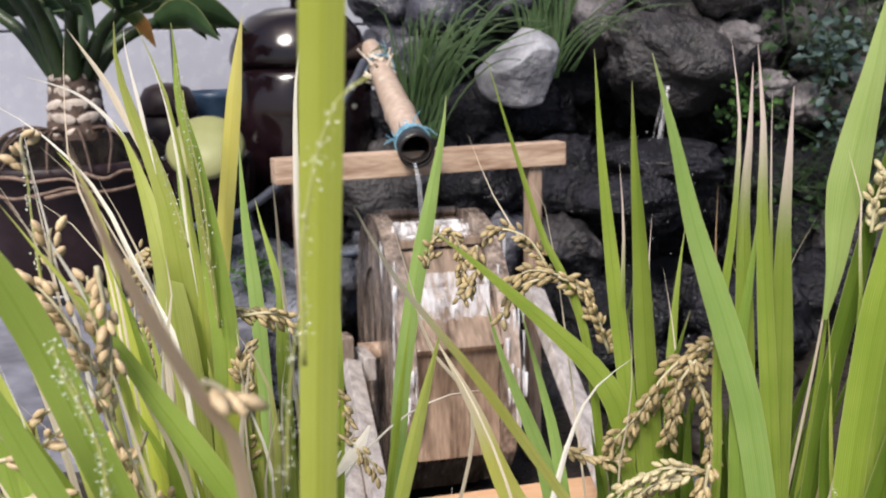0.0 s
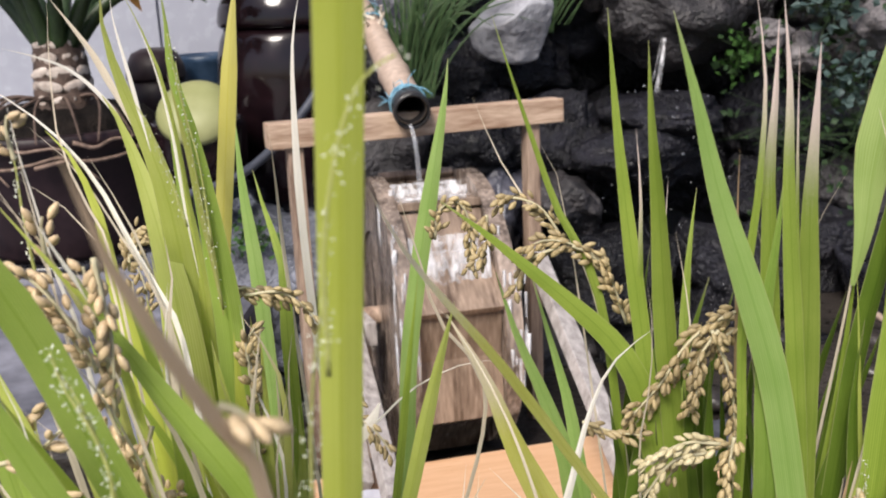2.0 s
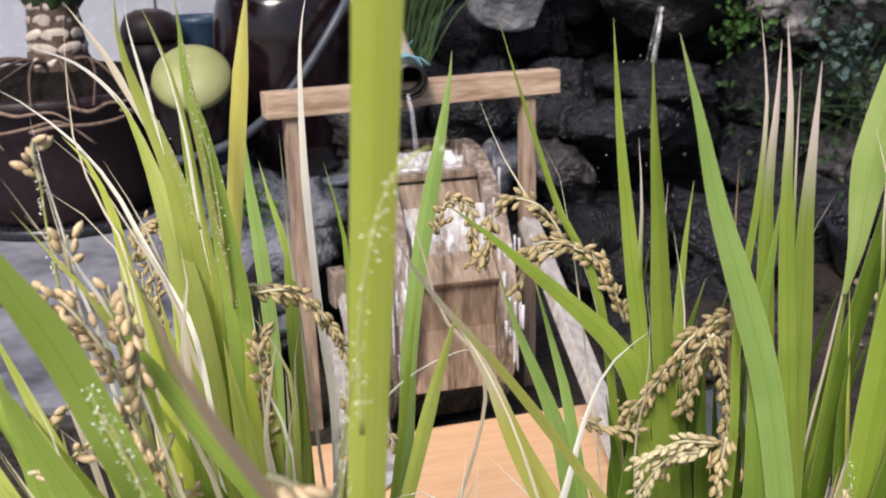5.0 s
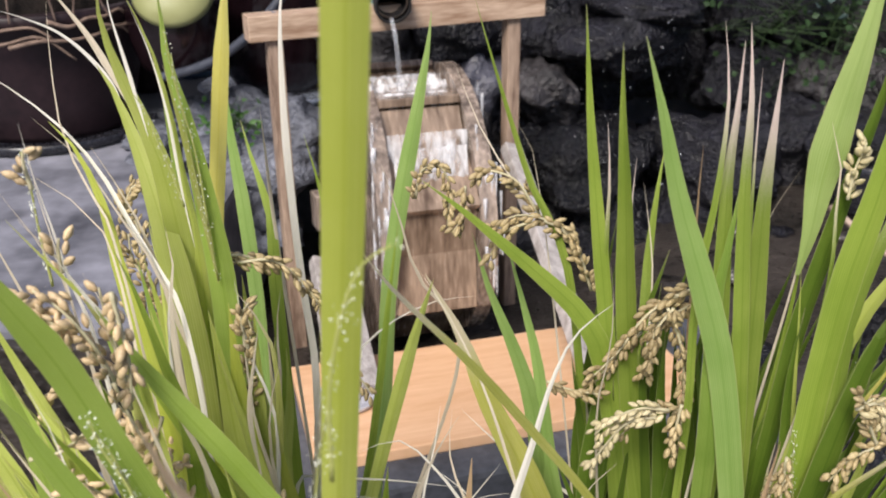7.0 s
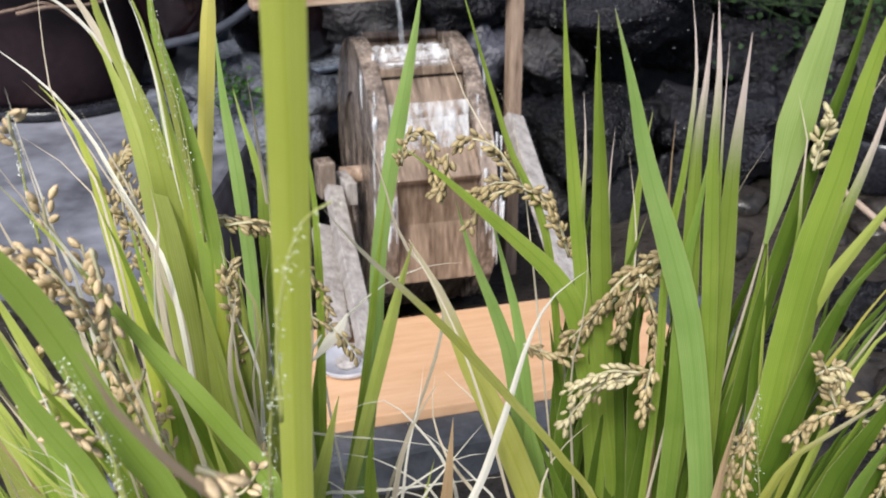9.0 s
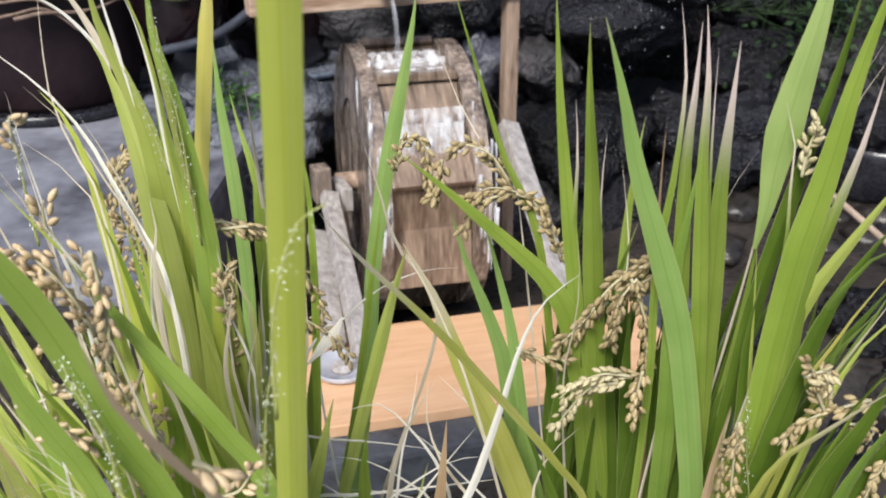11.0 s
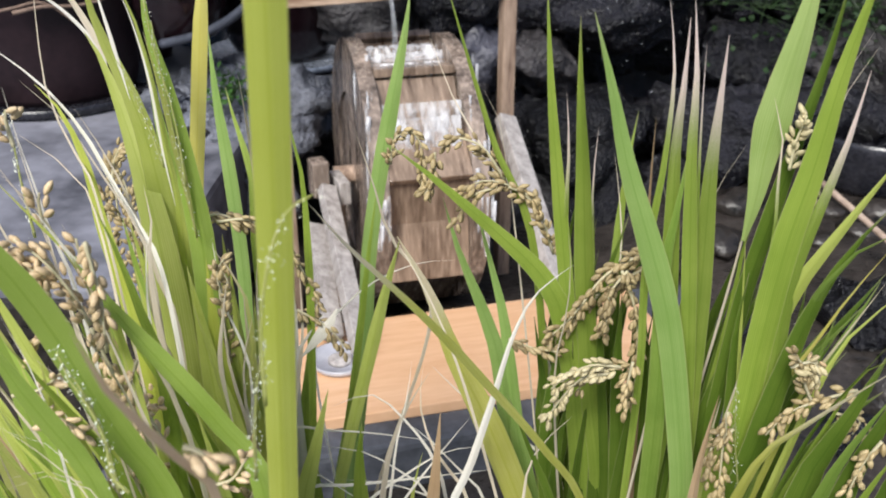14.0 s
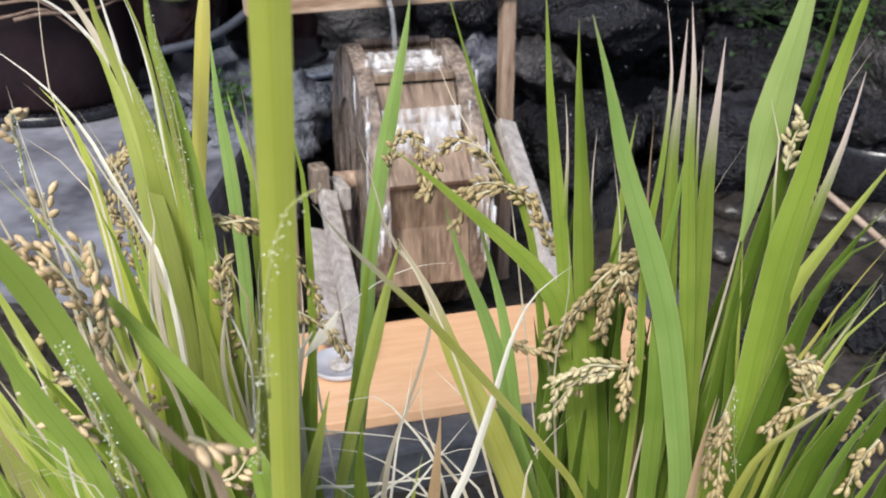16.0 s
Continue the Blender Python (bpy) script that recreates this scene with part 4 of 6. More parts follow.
def panicle(plant, material, spread, *points):
    """An ear of rice: a thin stalk with short branches and grains that hang towards its end."""
    r = HILLS[plant.name][1]
    stalk = part("ear", tube(bmesh.new(), points, 0.0009, 16, 5, 0.5), straw, plant, "ear of rice", smooth=True)
    pts = glide(points, 60)
    total = sum((b - a).length for a, b in zip(pts, pts[1:]))
    n = max(5, int(total / (0.0021 if plant in (plant_near, plant_front) else 0.00135)))
    bm = bmesh.new()
    for k in range(n):
        i = min(59, int(60 * (k + r.random()) / n))
        t = (pts[i + 1] - pts[i]).normalized()
        out = Vector((r.gauss(0, 1), r.gauss(0, 1), r.gauss(0, 1)))
        out = (out - t * out.dot(t)).normalized()
        p = pts[i] + out * (spread * r.uniform(0.05, 0.55))
        d = (t * 0.9 + out * r.uniform(0.1, 1.0) + Vector((0, 0, -0.3))).normalized()
        GRAIN_COUNT[plant.name] = GRAIN_COUNT.get(plant.name, 0) + 1
        if GRAIN_COUNT[plant.name] <= 300:
            ob = grain_object(material, r.randrange(4))
            ob.parent = stalk
            ob.matrix_world = Matrix.Translation(p) @ d.to_track_quat("X", "Z").to_matrix().to_4x4()
        else:
            grain_shape(bm, p, d, 0.0062 * r.uniform(0.85, 1.15), r)
    if bm.verts:
        tagged(part("grain_cluster", bm, material, stalk, smooth=True), "husked grains", kind="stuff")
    else:
        bm.free()


def flower(plant, material, spread, *points):
    """A flowering ear: a fine stalk with tiny white anthers."""
    r = HILLS[plant.name][1]
    stalk = part("flowering_ear", tube(bmesh.new(), points, 0.0006, 16, 5, 0.4), light, plant, "fine flowering ear", smooth=True)
    pts = glide(points, 60)
    bm = bmesh.new()
    for k in range(90):
        p = pts[r.randrange(61)] + Vector((r.gauss(0, 1), r.gauss(0, 1), r.gauss(0, 1))) * 0.001
        grain_shape(bm, p, Vector((r.gauss(0, 1), r.gauss(0, 1), r.gauss(0, 1))).normalized(), (0.0006 if plant is plant_front else 0.0008) * r.uniform(0.5, 1.5), r)
    tagged(part("anther_cluster", bm, anther, stalk), "tiny white anthers", kind="stuff")


leaf(plant_front, bright, 0.0082, (-0.0194, 0.270, 0.75), (-0.006, 0.236, 0.90), (0.0078, 0.200, 1.05), (0.0150, 0.178, 1.14), (0.0200, 0.165, 1.20))
leaf(plant_left, light, 0.0180, (-0.109, 0.450, 0.885), (-0.116, 0.460, 0.913), (-0.124, 0.470, 0.938), (-0.132, 0.480, 0.955), (-0.141, 0.490, 0.971), (-0.151, 0.500, 0.981), taper=0.16)
leaf(plant_left, white, 0.0022, (-0.134, 0.495, 0.936), (-0.141, 0.501, 0.955), (-0.147, 0.507, 0.969), (-0.160, 0.512, 0.984), (-0.175, 0.518, 0.994), (-0.193, 0.524, 1.000), (-0.211, 0.530, 1.004), from_foot=False)
leaf(plant_left, light, 0.0140, (-0.107, 0.460, 0.881), (-0.108, 0.457, 0.914), (-0.111, 0.453, 0.948), (-0.118, 0.450, 0.976), (-0.123, 0.447, 0.995), (-0.125, 0.443, 1.018), (-0.123, 0.440, 1.029), taper=0.16)
leaf(plant_left, straw, 0.0034, (-0.122, 0.460, 0.967), (-0.128, 0.460, 0.982), (-0.137, 0.460, 1.002), (-0.145, 0.460, 1.015), (-0.153, 0.460, 1.027), from_foot=False)
leaf(plant_left, fresh, 0.0115, (-0.112, 0.490, 0.871), (-0.112, 0.490, 0.906), (-0.114, 0.490, 0.934), (-0.116, 0.490, 0.961), (-0.117, 0.490, 0.977))
leaf(plant_left, light, 0.0060, (-0.100, 0.460, 0.897), (-0.102, 0.458, 0.929), (-0.104, 0.456, 0.970), (-0.108, 0.454, 0.999), (-0.114, 0.452, 1.018), (-0.117, 0.450, 1.027), taper=0.20)
leaf(plant_left, white, 0.0014, (-0.100, 0.455, 0.901), (-0.102, 0.453, 0.930), (-0.104, 0.452, 0.970), (-0.108, 0.450, 0.999), (-0.113, 0.448, 1.018), from_foot=False)
leaf(plant_left, white, 0.0018, (-0.110, 0.440, 0.962), (-0.115, 0.440, 0.993), (-0.119, 0.440, 1.018), (-0.119, 0.440, 1.027), from_foot=False)
leaf(plant_left, fresh, 0.0120, (-0.087, 0.450, 0.884), (-0.089, 0.448, 0.916), (-0.091, 0.447, 0.941), (-0.094, 0.445, 0.970), (-0.098, 0.443, 0.994), (-0.098, 0.442, 1.018), (-0.098, 0.440, 1.028), taper=0.14)
leaf(plant_left, pale, 0.0040, (-0.088, 0.446, 0.885), (-0.090, 0.444, 0.917), (-0.092, 0.441, 0.943), (-0.095, 0.439, 0.970), (-0.098, 0.436, 0.995), from_foot=False)
leaf(plant_left, yellow, 0.0073, (-0.096, 0.470, 0.797), (-0.095, 0.470, 0.883), (-0.087, 0.470, 0.946), (-0.079, 0.470, 1.003), (-0.074, 0.470, 1.032), taper=0.045, twist=0.0)
leaf(plant_mid, cool, 0.0088, (-0.107, 0.600, 0.735), (-0.107, 0.605, 0.788), (-0.111, 0.610, 0.863), (-0.116, 0.615, 0.913), (-0.118, 0.620, 0.957))
leaf(plant_mid, green, 0.0073, (-0.082, 0.550, 0.840), (-0.084, 0.562, 0.877), (-0.094, 0.575, 0.903), (-0.102, 0.587, 0.927))
leaf(plant_mid, straw, 0.0020, (-0.080, 0.550, 0.886), (-0.074, 0.517, 0.929), (-0.068, 0.484, 0.962))
leaf(plant_mid, white, 0.0042, (-0.057, 0.520, 0.774), (-0.058, 0.527, 0.800), (-0.062, 0.533, 0.833), (-0.066, 0.540, 0.885), (-0.068, 0.547, 0.945), (-0.066, 0.553, 1.002), (-0.062, 0.560, 1.025))
leaf(plant_mid, green, 0.0046, (-0.042, 0.500, 0.811), (-0.041, 0.500, 0.849), (-0.042, 0.500, 0.905), (-0.050, 0.500, 0.944))
leaf(plant_near, fresh, 0.0120, (-0.069, 0.300, 0.847), (-0.078, 0.295, 0.873), (-0.085, 0.290, 0.899), (-0.092, 0.285, 0.927), (-0.096, 0.280, 0.944), (-0.102, 0.275, 0.961), (-0.107, 0.270, 0.976), (-0.113, 0.265, 0.991), taper=0.05, twist=0.0)
leaf(plant_near, fresh, 0.0092, (-0.038, 0.330, 0.829), (-0.049, 0.325, 0.856), (-0.059, 0.320, 0.878), (-0.071, 0.315, 0.901), (-0.079, 0.310, 0.919), (-0.085, 0.305, 0.935), (-0.088, 0.300, 0.948), taper=0.07, twist=0.0)
leaf(plant_near, white, 0.0018, (-0.080, 0.315, 0.917), (-0.087, 0.310, 0.934), (-0.094, 0.305, 0.952), (-0.098, 0.300, 0.966), from_foot=False)
leaf(plant_near, fresh, 0.0085, (-0.084, 0.280, 0.858), (-0.088, 0.273, 0.886), (-0.094, 0.265, 0.910), (-0.098, 0.258, 0.933), (-0.101, 0.250, 0.951), taper=0.05, twist=0.0)
leaf(plant_near, green, 0.0062, (-0.085, 0.310, 0.832), (-0.092, 0.305, 0.860), (-0.101, 0.300, 0.884), (-0.108, 0.295, 0.903), (-0.113, 0.290, 0.919))
leaf(plant_near, light, 0.0062, (-0.098, 0.270, 0.862), (-0.106, 0.265, 0.886), (-0.114, 0.260, 0.908))
leaf(plant_near, bright, 0.0071, (-0.105, 0.400, 0.828), (-0.109, 0.403, 0.846), (-0.114, 0.407, 0.876), (-0.121, 0.410, 0.910), (-0.125, 0.413, 0.940), (-0.135, 0.417, 0.965), (-0.145, 0.420, 0.975))
leaf(plant_near, white, 0.0024, (-0.097, 0.410, 0.892), (-0.106, 0.413, 0.911), (-0.115, 0.417, 0.927), (-0.126, 0.420, 0.951), (-0.140, 0.423, 0.970), (-0.161, 0.427, 0.987), (-0.176, 0.430, 0.995))
leaf(plant_near, straw, 0.0013, (-0.124, 0.410, 0.938), (-0.130, 0.414, 0.945), (-0.139, 0.418, 0.970), (-0.141, 0.422, 0.987), (-0.141, 0.426, 1.011), (-0.141, 0.430, 1.025))
leaf(plant_near, light, 0.0044, (-0.091, 0.330, 0.912), (-0.099, 0.327, 0.933), (-0.111, 0.323, 0.953), (-0.121, 0.320, 0.970))
leaf(plant_near, straw, 0.0013, (-0.113, 0.340, 0.924), (-0.114, 0.340, 0.941), (-0.116, 0.340, 0.954), (-0.118, 0.340, 0.971), (-0.119, 0.340, 0.989))
leaf(plant_near, straw, 0.0013, (-0.111, 0.330, 0.946), (-0.117, 0.330, 0.959), (-0.122, 0.330, 0.968), (-0.128, 0.330, 0.979))
leaf(plant_front, tan, 0.0025, (-0.009, 0.176, 0.953), (-0.013, 0.170, 0.963), (-0.015, 0.165, 0.971), (-0.017, 0.160, 0.983), (-0.019, 0.155, 0.991), (-0.021, 0.150, 1.006), taper=0.03, twist=0.0)
leaf(plant_left, straw, 0.0037, (-0.100, 0.420, 0.822), (-0.104, 0.420, 0.839), (-0.107, 0.420, 0.856), (-0.107, 0.420, 0.875), (-0.104, 0.420, 0.893))
leaf(plant_left, light, 0.0109, (-0.101, 0.450, 0.748), (-0.102, 0.453, 0.808), (-0.101, 0.457, 0.856), (-0.107, 0.460, 0.881))
leaf(plant_left, bright, 0.0120, (-0.069, 0.430, 0.731), (-0.074, 0.430, 0.779), (-0.079, 0.430, 0.819), (-0.080, 0.430, 0.883))
leaf(plant_left, light, 0.0147, (-0.076, 0.420, 0.733), (-0.080, 0.423, 0.784), (-0.085, 0.427, 0.839), (-0.090, 0.430, 0.879))
leaf(plant_left, pale, 0.0039, (-0.062, 0.420, 0.787), (-0.058, 0.420, 0.843), (-0.060, 0.420, 0.869), (-0.067, 0.420, 0.884), (-0.074, 0.420, 0.895))
leaf(plant_left, straw, 0.0020, (-0.065, 0.420, 0.787), (-0.071, 0.420, 0.822), (-0.072, 0.420, 0.856), (-0.073, 0.420, 0.884))
leaf(plant_left, brown, 0.0029, (-0.115, 0.420, 0.732), (-0.115, 0.420, 0.779), (-0.124, 0.420, 0.822), (-0.133, 0.420, 0.855))
leaf(plant_left, bright, 0.0097, (-0.110, 0.460, 0.781), (-0.110, 0.463, 0.809), (-0.111, 0.467, 0.836), (-0.111, 0.470, 0.856))
leaf(plant_left, light, 0.0085, (-0.070, 0.440, 0.772), (-0.072, 0.443, 0.814), (-0.074, 0.447, 0.841), (-0.075, 0.450, 0.859))
leaf(plant_left, light, 0.0089, (-0.078, 0.500, 0.710), (-0.077, 0.500, 0.754), (-0.076, 0.500, 0.795), (-0.075, 0.500, 0.826))
leaf(plant_mid, cool, 0.0102, (-0.040, 0.620, 0.572), (-0.025, 0.622, 0.713), (-0.019, 0.623, 0.793), (-0.009, 0.625, 0.858), (0.003, 0.627, 0.918), (0.012, 0.628, 0.966), (0.014, 0.630, 0.984))
leaf(plant_mid, light, 0.0074, (-0.040, 0.550, 0.626), (-0.028, 0.522, 0.694), (-0.008, 0.494, 0.783), (0.006, 0.466, 0.845), (0.017, 0.438, 0.891))
leaf(plant_mid, green, 0.0049, (-0.047, 0.580, 0.606), (-0.033, 0.585, 0.686), (-0.025, 0.590, 0.741), (-0.015, 0.595, 0.815), (-0.009, 0.600, 0.855))
leaf(plant_mid, straw, 0.0020, (0.029, 0.520, 0.816), (0.006, 0.513, 0.857), (-0.002, 0.507, 0.892), (-0.011, 0.500, 0.929))
leaf(plant_right, fading, 0.0042, (0.116, 0.420, 0.736), (0.089, 0.393, 0.798), (0.060, 0.367, 0.852), (0.033, 0.340, 0.902), (0.008, 0.313, 0.945), (-0.001, 0.287, 0.973))
leaf(plant_right, fading, 0.0168, (0.086, 0.460, 0.701), (0.063, 0.470, 0.760), (0.043, 0.480, 0.800), (0.030, 0.490, 0.832), (0.011, 0.500, 0.864))
leaf(plant_right, straw, 0.0019, (0.043, 0.460, 0.813), (0.024, 0.473, 0.852), (0.011, 0.487, 0.868), (0.007, 0.500, 0.867))
leaf(plant_right, green, 0.0123, (0.116, 0.460, 0.760), (0.108, 0.461, 0.813), (0.100, 0.462, 0.844), (0.089, 0.464, 0.861), (0.073, 0.465, 0.877), (0.052, 0.466, 0.896), (0.028, 0.467, 0.917), (0.011, 0.468, 0.930))
leaf(plant_right, cool, 0.0114, (0.079, 0.500, 0.730), (0.070, 0.505, 0.785), (0.060, 0.510, 0.814), (0.046, 0.515, 0.849), (0.037, 0.520, 0.880))
leaf(plant_right, cool, 0.0097, (0.084, 0.500, 0.730), (0.078, 0.505, 0.777), (0.074, 0.510, 0.806), (0.066, 0.515, 0.838), (0.056, 0.520, 0.876))
leaf(plant_right, straw, 0.0020, (0.082, 0.500, 0.885), (0.072, 0.515, 0.896), (0.062, 0.530, 0.904), (0.042, 0.545, 0.934), (0.028, 0.560, 0.967))
leaf(plant_right, green, 0.0045, (0.085, 0.480, 0.880), (0.073, 0.484, 0.908), (0.067, 0.488, 0.919), (0.057, 0.492, 0.949), (0.042, 0.496, 0.998), (0.038, 0.500, 1.012))
leaf(plant_right, straw, 0.0012, (0.075, 0.500, 0.895), (0.072, 0.500, 0.912), (0.069, 0.500, 0.931), (0.058, 0.500, 0.953))
leaf(plant_right, white, 0.0049, (0.044, 0.420, 0.734), (0.053, 0.425, 0.758), (0.066, 0.430, 0.803), (0.075, 0.436, 0.835), (0.085, 0.441, 0.856), (0.096, 0.446, 0.865), (0.107, 0.451, 0.871))
leaf(plant_mid, white, 0.0016, (-0.057, 0.600, 0.735), (-0.040, 0.605, 0.756), (-0.015, 0.610, 0.777), (0.017, 0.615, 0.790), (0.043, 0.620, 0.790))
leaf(plant_right, green, 0.0082, (0.116, 0.460, 0.760), (0.110, 0.462, 0.812), (0.104, 0.464, 0.861), (0.098, 0.466, 0.909), (0.092, 0.468, 0.962), (0.088, 0.470, 1.013))
leaf(plant_right, green, 0.0113, (0.131, 0.460, 0.719), (0.122, 0.459, 0.784), (0.113, 0.458, 0.871), (0.109, 0.456, 0.922), (0.105, 0.455, 0.966), (0.103, 0.454, 0.999))
leaf(plant_right, drytip, 0.0046, (0.114, 0.470, 0.776), (0.110, 0.467, 0.816), (0.103, 0.465, 0.887), (0.102, 0.462, 0.932), (0.099, 0.459, 0.961))
leaf(plant_right, drytip, 0.0033, (0.127, 0.500, 0.816), (0.124, 0.500, 0.853), (0.121, 0.500, 0.895), (0.122, 0.500, 0.930))
leaf(plant_right, cool, 0.0128, (0.170, 0.420, 0.736), (0.162, 0.417, 0.796), (0.149, 0.413, 0.862), (0.136, 0.410, 0.903), (0.122, 0.407, 0.943), (0.112, 0.404, 0.980), (0.102, 0.400, 1.012))
leaf(plant_right, green, 0.0090, (0.157, 0.600, 0.756), (0.158, 0.612, 0.786), (0.160, 0.624, 0.816), (0.165, 0.635, 0.863), (0.171, 0.647, 0.894))
leaf(plant_right, straw, 0.0020, (0.158, 0.600, 0.818), (0.156, 0.610, 0.844), (0.152, 0.620, 0.873))
leaf(plant_right, drytip, 0.0041, (0.142, 0.430, 0.825), (0.139, 0.425, 0.868), (0.138, 0.420, 0.901), (0.140, 0.415, 0.938), (0.139, 0.409, 0.986), (0.133, 0.404, 1.017))
leaf(plant_right, drytip, 0.0097, (0.158, 0.430, 0.804), (0.152, 0.427, 0.867), (0.149, 0.424, 0.905), (0.146, 0.421, 0.946), (0.146, 0.418, 0.976), (0.145, 0.415, 1.007))
leaf(plant_right, drytip, 0.0080, (0.170, 0.430, 0.732), (0.167, 0.426, 0.807), (0.160, 0.422, 0.876), (0.153, 0.418, 0.942), (0.150, 0.414, 0.983), (0.145, 0.410, 1.015))
leaf(plant_right, drytip, 0.0024, (0.162, 0.430, 0.903), (0.159, 0.424, 0.929), (0.155, 0.417, 0.964), (0.152, 0.411, 0.997))
leaf(plant_right, drytip, 0.0110, (0.170, 0.430, 0.744), (0.169, 0.429, 0.826), (0.167, 0.428, 0.889), (0.165, 0.427, 0.933), (0.165, 0.426, 0.966), (0.165, 0.425, 0.997))
leaf(plant_right, sage, 0.0102, (0.150, 0.420, 0.818), (0.148, 0.420, 0.851), (0.147, 0.420, 0.889), (0.150, 0.420, 0.919), (0.152, 0.420, 0.948))
leaf(plant_right, brown, 0.0035, (0.144, 0.450, 0.868), (0.143, 0.450, 0.894), (0.142, 0.450, 0.930), (0.142, 0.450, 0.952))
leaf(plant_right, straw, 0.0009, (0.171, 0.450, 0.894), (0.174, 0.450, 0.910), (0.189, 0.450, 0.941))
leaf(plant_right, pale_sage, 0.0175, (0.186, 0.430, 0.895), (0.188, 0.428, 0.917), (0.189, 0.427, 0.943), (0.192, 0.425, 0.973), (0.196, 0.423, 1.002), (0.199, 0.422, 1.026), (0.201, 0.420, 1.044), taper=0.20, from_foot=False)
leaf(plant_right, green, 0.0050, (0.184, 0.450, 0.772), (0.188, 0.443, 0.836), (0.189, 0.437, 0.889), (0.188, 0.430, 0.919))
leaf(plant_right, deep_shaded, 0.0098, (0.186, 0.440, 0.775), (0.193, 0.437, 0.862), (0.198, 0.433, 0.902), (0.204, 0.430, 0.944), (0.210, 0.427, 0.982), (0.212, 0.423, 1.012), (0.212, 0.420, 1.027))
leaf(plant_right, green, 0.0135, (0.190, 0.410, 0.783), (0.194, 0.407, 0.853), (0.197, 0.403, 0.906), (0.202, 0.400, 0.944), (0.206, 0.397, 0.987), (0.211, 0.393, 1.023), (0.214, 0.390, 1.042))
leaf(plant_right, drytip, 0.0016, (0.204, 0.410, 0.940), (0.206, 0.410, 0.959), (0.213, 0.410, 0.984), (0.222, 0.410, 1.003))
leaf(plant_right, drytip, 0.0091, (0.202, 0.410, 0.776), (0.203, 0.408, 0.836), (0.203, 0.406, 0.885), (0.210, 0.404, 0.923), (0.216, 0.402, 0.956), (0.219, 0.400, 0.988))
leaf(plant_right, straw, 0.0016, (0.208, 0.410, 0.943), (0.212, 0.410, 0.966), (0.220, 0.410, 0.989), (0.225, 0.410, 0.996))
leaf(plant_right, deep_shaded, 0.0183, (0.214, 0.380, 0.764), (0.218, 0.377, 0.799), (0.228, 0.373, 0.831), (0.239, 0.370, 0.870))
leaf(plant_right, deep_shaded, 0.0156, (0.230, 0.370, 0.781), (0.234, 0.367, 0.810), (0.240, 0.363, 0.838), (0.248, 0.360, 0.876))
leaf(plant_right, deep_shaded, 0.0205, (0.243, 0.360, 0.779), (0.245, 0.355, 0.810), (0.251, 0.350, 0.842))
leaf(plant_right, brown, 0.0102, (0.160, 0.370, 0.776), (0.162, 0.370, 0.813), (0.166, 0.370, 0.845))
leaf(plant_right, deep_shaded, 0.0112, (0.189, 0.420, 0.737), (0.190, 0.420, 0.790), (0.186, 0.420, 0.845), (0.188, 0.420, 0.883))
leaf(plant_right, deep_shaded, 0.0116, (0.207, 0.430, 0.728), (0.213, 0.430, 0.790), (0.219, 0.430, 0.833), (0.221, 0.430, 0.872))
leaf(plant_right, deep_shaded, 0.0133, (0.131, 0.460, 0.701), (0.129, 0.460, 0.760), (0.126, 0.460, 0.806), (0.124, 0.460, 0.849))
leaf(plant_right, deep_shaded, 0.0147, (0.145, 0.460, 0.702), (0.141, 0.460, 0.752), (0.136, 0.460, 0.799), (0.135, 0.460, 0.849))
leaf(plant_right, deep_shaded, 0.0135, (0.160, 0.460, 0.702), (0.155, 0.460, 0.752), (0.151, 0.460, 0.799), (0.144, 0.460, 0.842))
leaf(plant_right, deep_shaded, 0.0135, (0.168, 0.450, 0.711), (0.163, 0.450, 0.760), (0.156, 0.450, 0.813))
leaf(plant_right, deep_shaded, 0.0133, (0.187, 0.450, 0.711), (0.185, 0.450, 0.760), (0.188, 0.450, 0.813), (0.196, 0.450, 0.872))
leaf(plant_right, deep_shaded, 0.0101, (0.119, 0.460, 0.701), (0.116, 0.460, 0.743), (0.112, 0.460, 0.783), (0.110, 0.460, 0.821))
leaf(plant_right, deep_shaded, 0.0115, (0.222, 0.440, 0.720), (0.227, 0.440, 0.760), (0.233, 0.440, 0.798), (0.234, 0.440, 0.834))
leaf(plant_right, deep_shaded, 0.0086, (0.204, 0.440, 0.720), (0.204, 0.440, 0.764), (0.208, 0.440, 0.798), (0.208, 0.440, 0.847))
leaf(plant_right, deep_shaded, 0.0116, (0.108, 0.470, 0.692), (0.103, 0.470, 0.736), (0.096, 0.470, 0.784), (0.089, 0.470, 0.829))
leaf(plant_right, deep_shaded, 0.0081, (0.100, 0.420, 0.735), (0.086, 0.420, 0.774), (0.073, 0.420, 0.810))
leaf(plant_right, straw, 0.0031, (0.083, 0.420, 0.739), (0.089, 0.420, 0.774), (0.107, 0.420, 0.797))
leaf(plant_mid, green, 0.0136, (-0.018, 0.500, 0.655), (-0.017, 0.500, 0.706), (-0.014, 0.500, 0.736))
leaf(plant_mid, light, 0.0130, (-0.053, 0.480, 0.672), (-0.041, 0.480, 0.730), (-0.031, 0.480, 0.772))
leaf(plant_mid, brown, 0.0101, (0.029, 0.480, 0.673), (0.034, 0.480, 0.727), (0.036, 0.480, 0.757))
leaf(plant_mid, light, 0.0057, (0.015, 0.500, 0.665), (0.019, 0.500, 0.689), (0.024, 0.500, 0.711))
leaf(plant_mid, straw, 0.0037, (-0.004, 0.500, 0.665), (0.003, 0.500, 0.711), (0.015, 0.500, 0.746), (0.029, 0.500, 0.772))
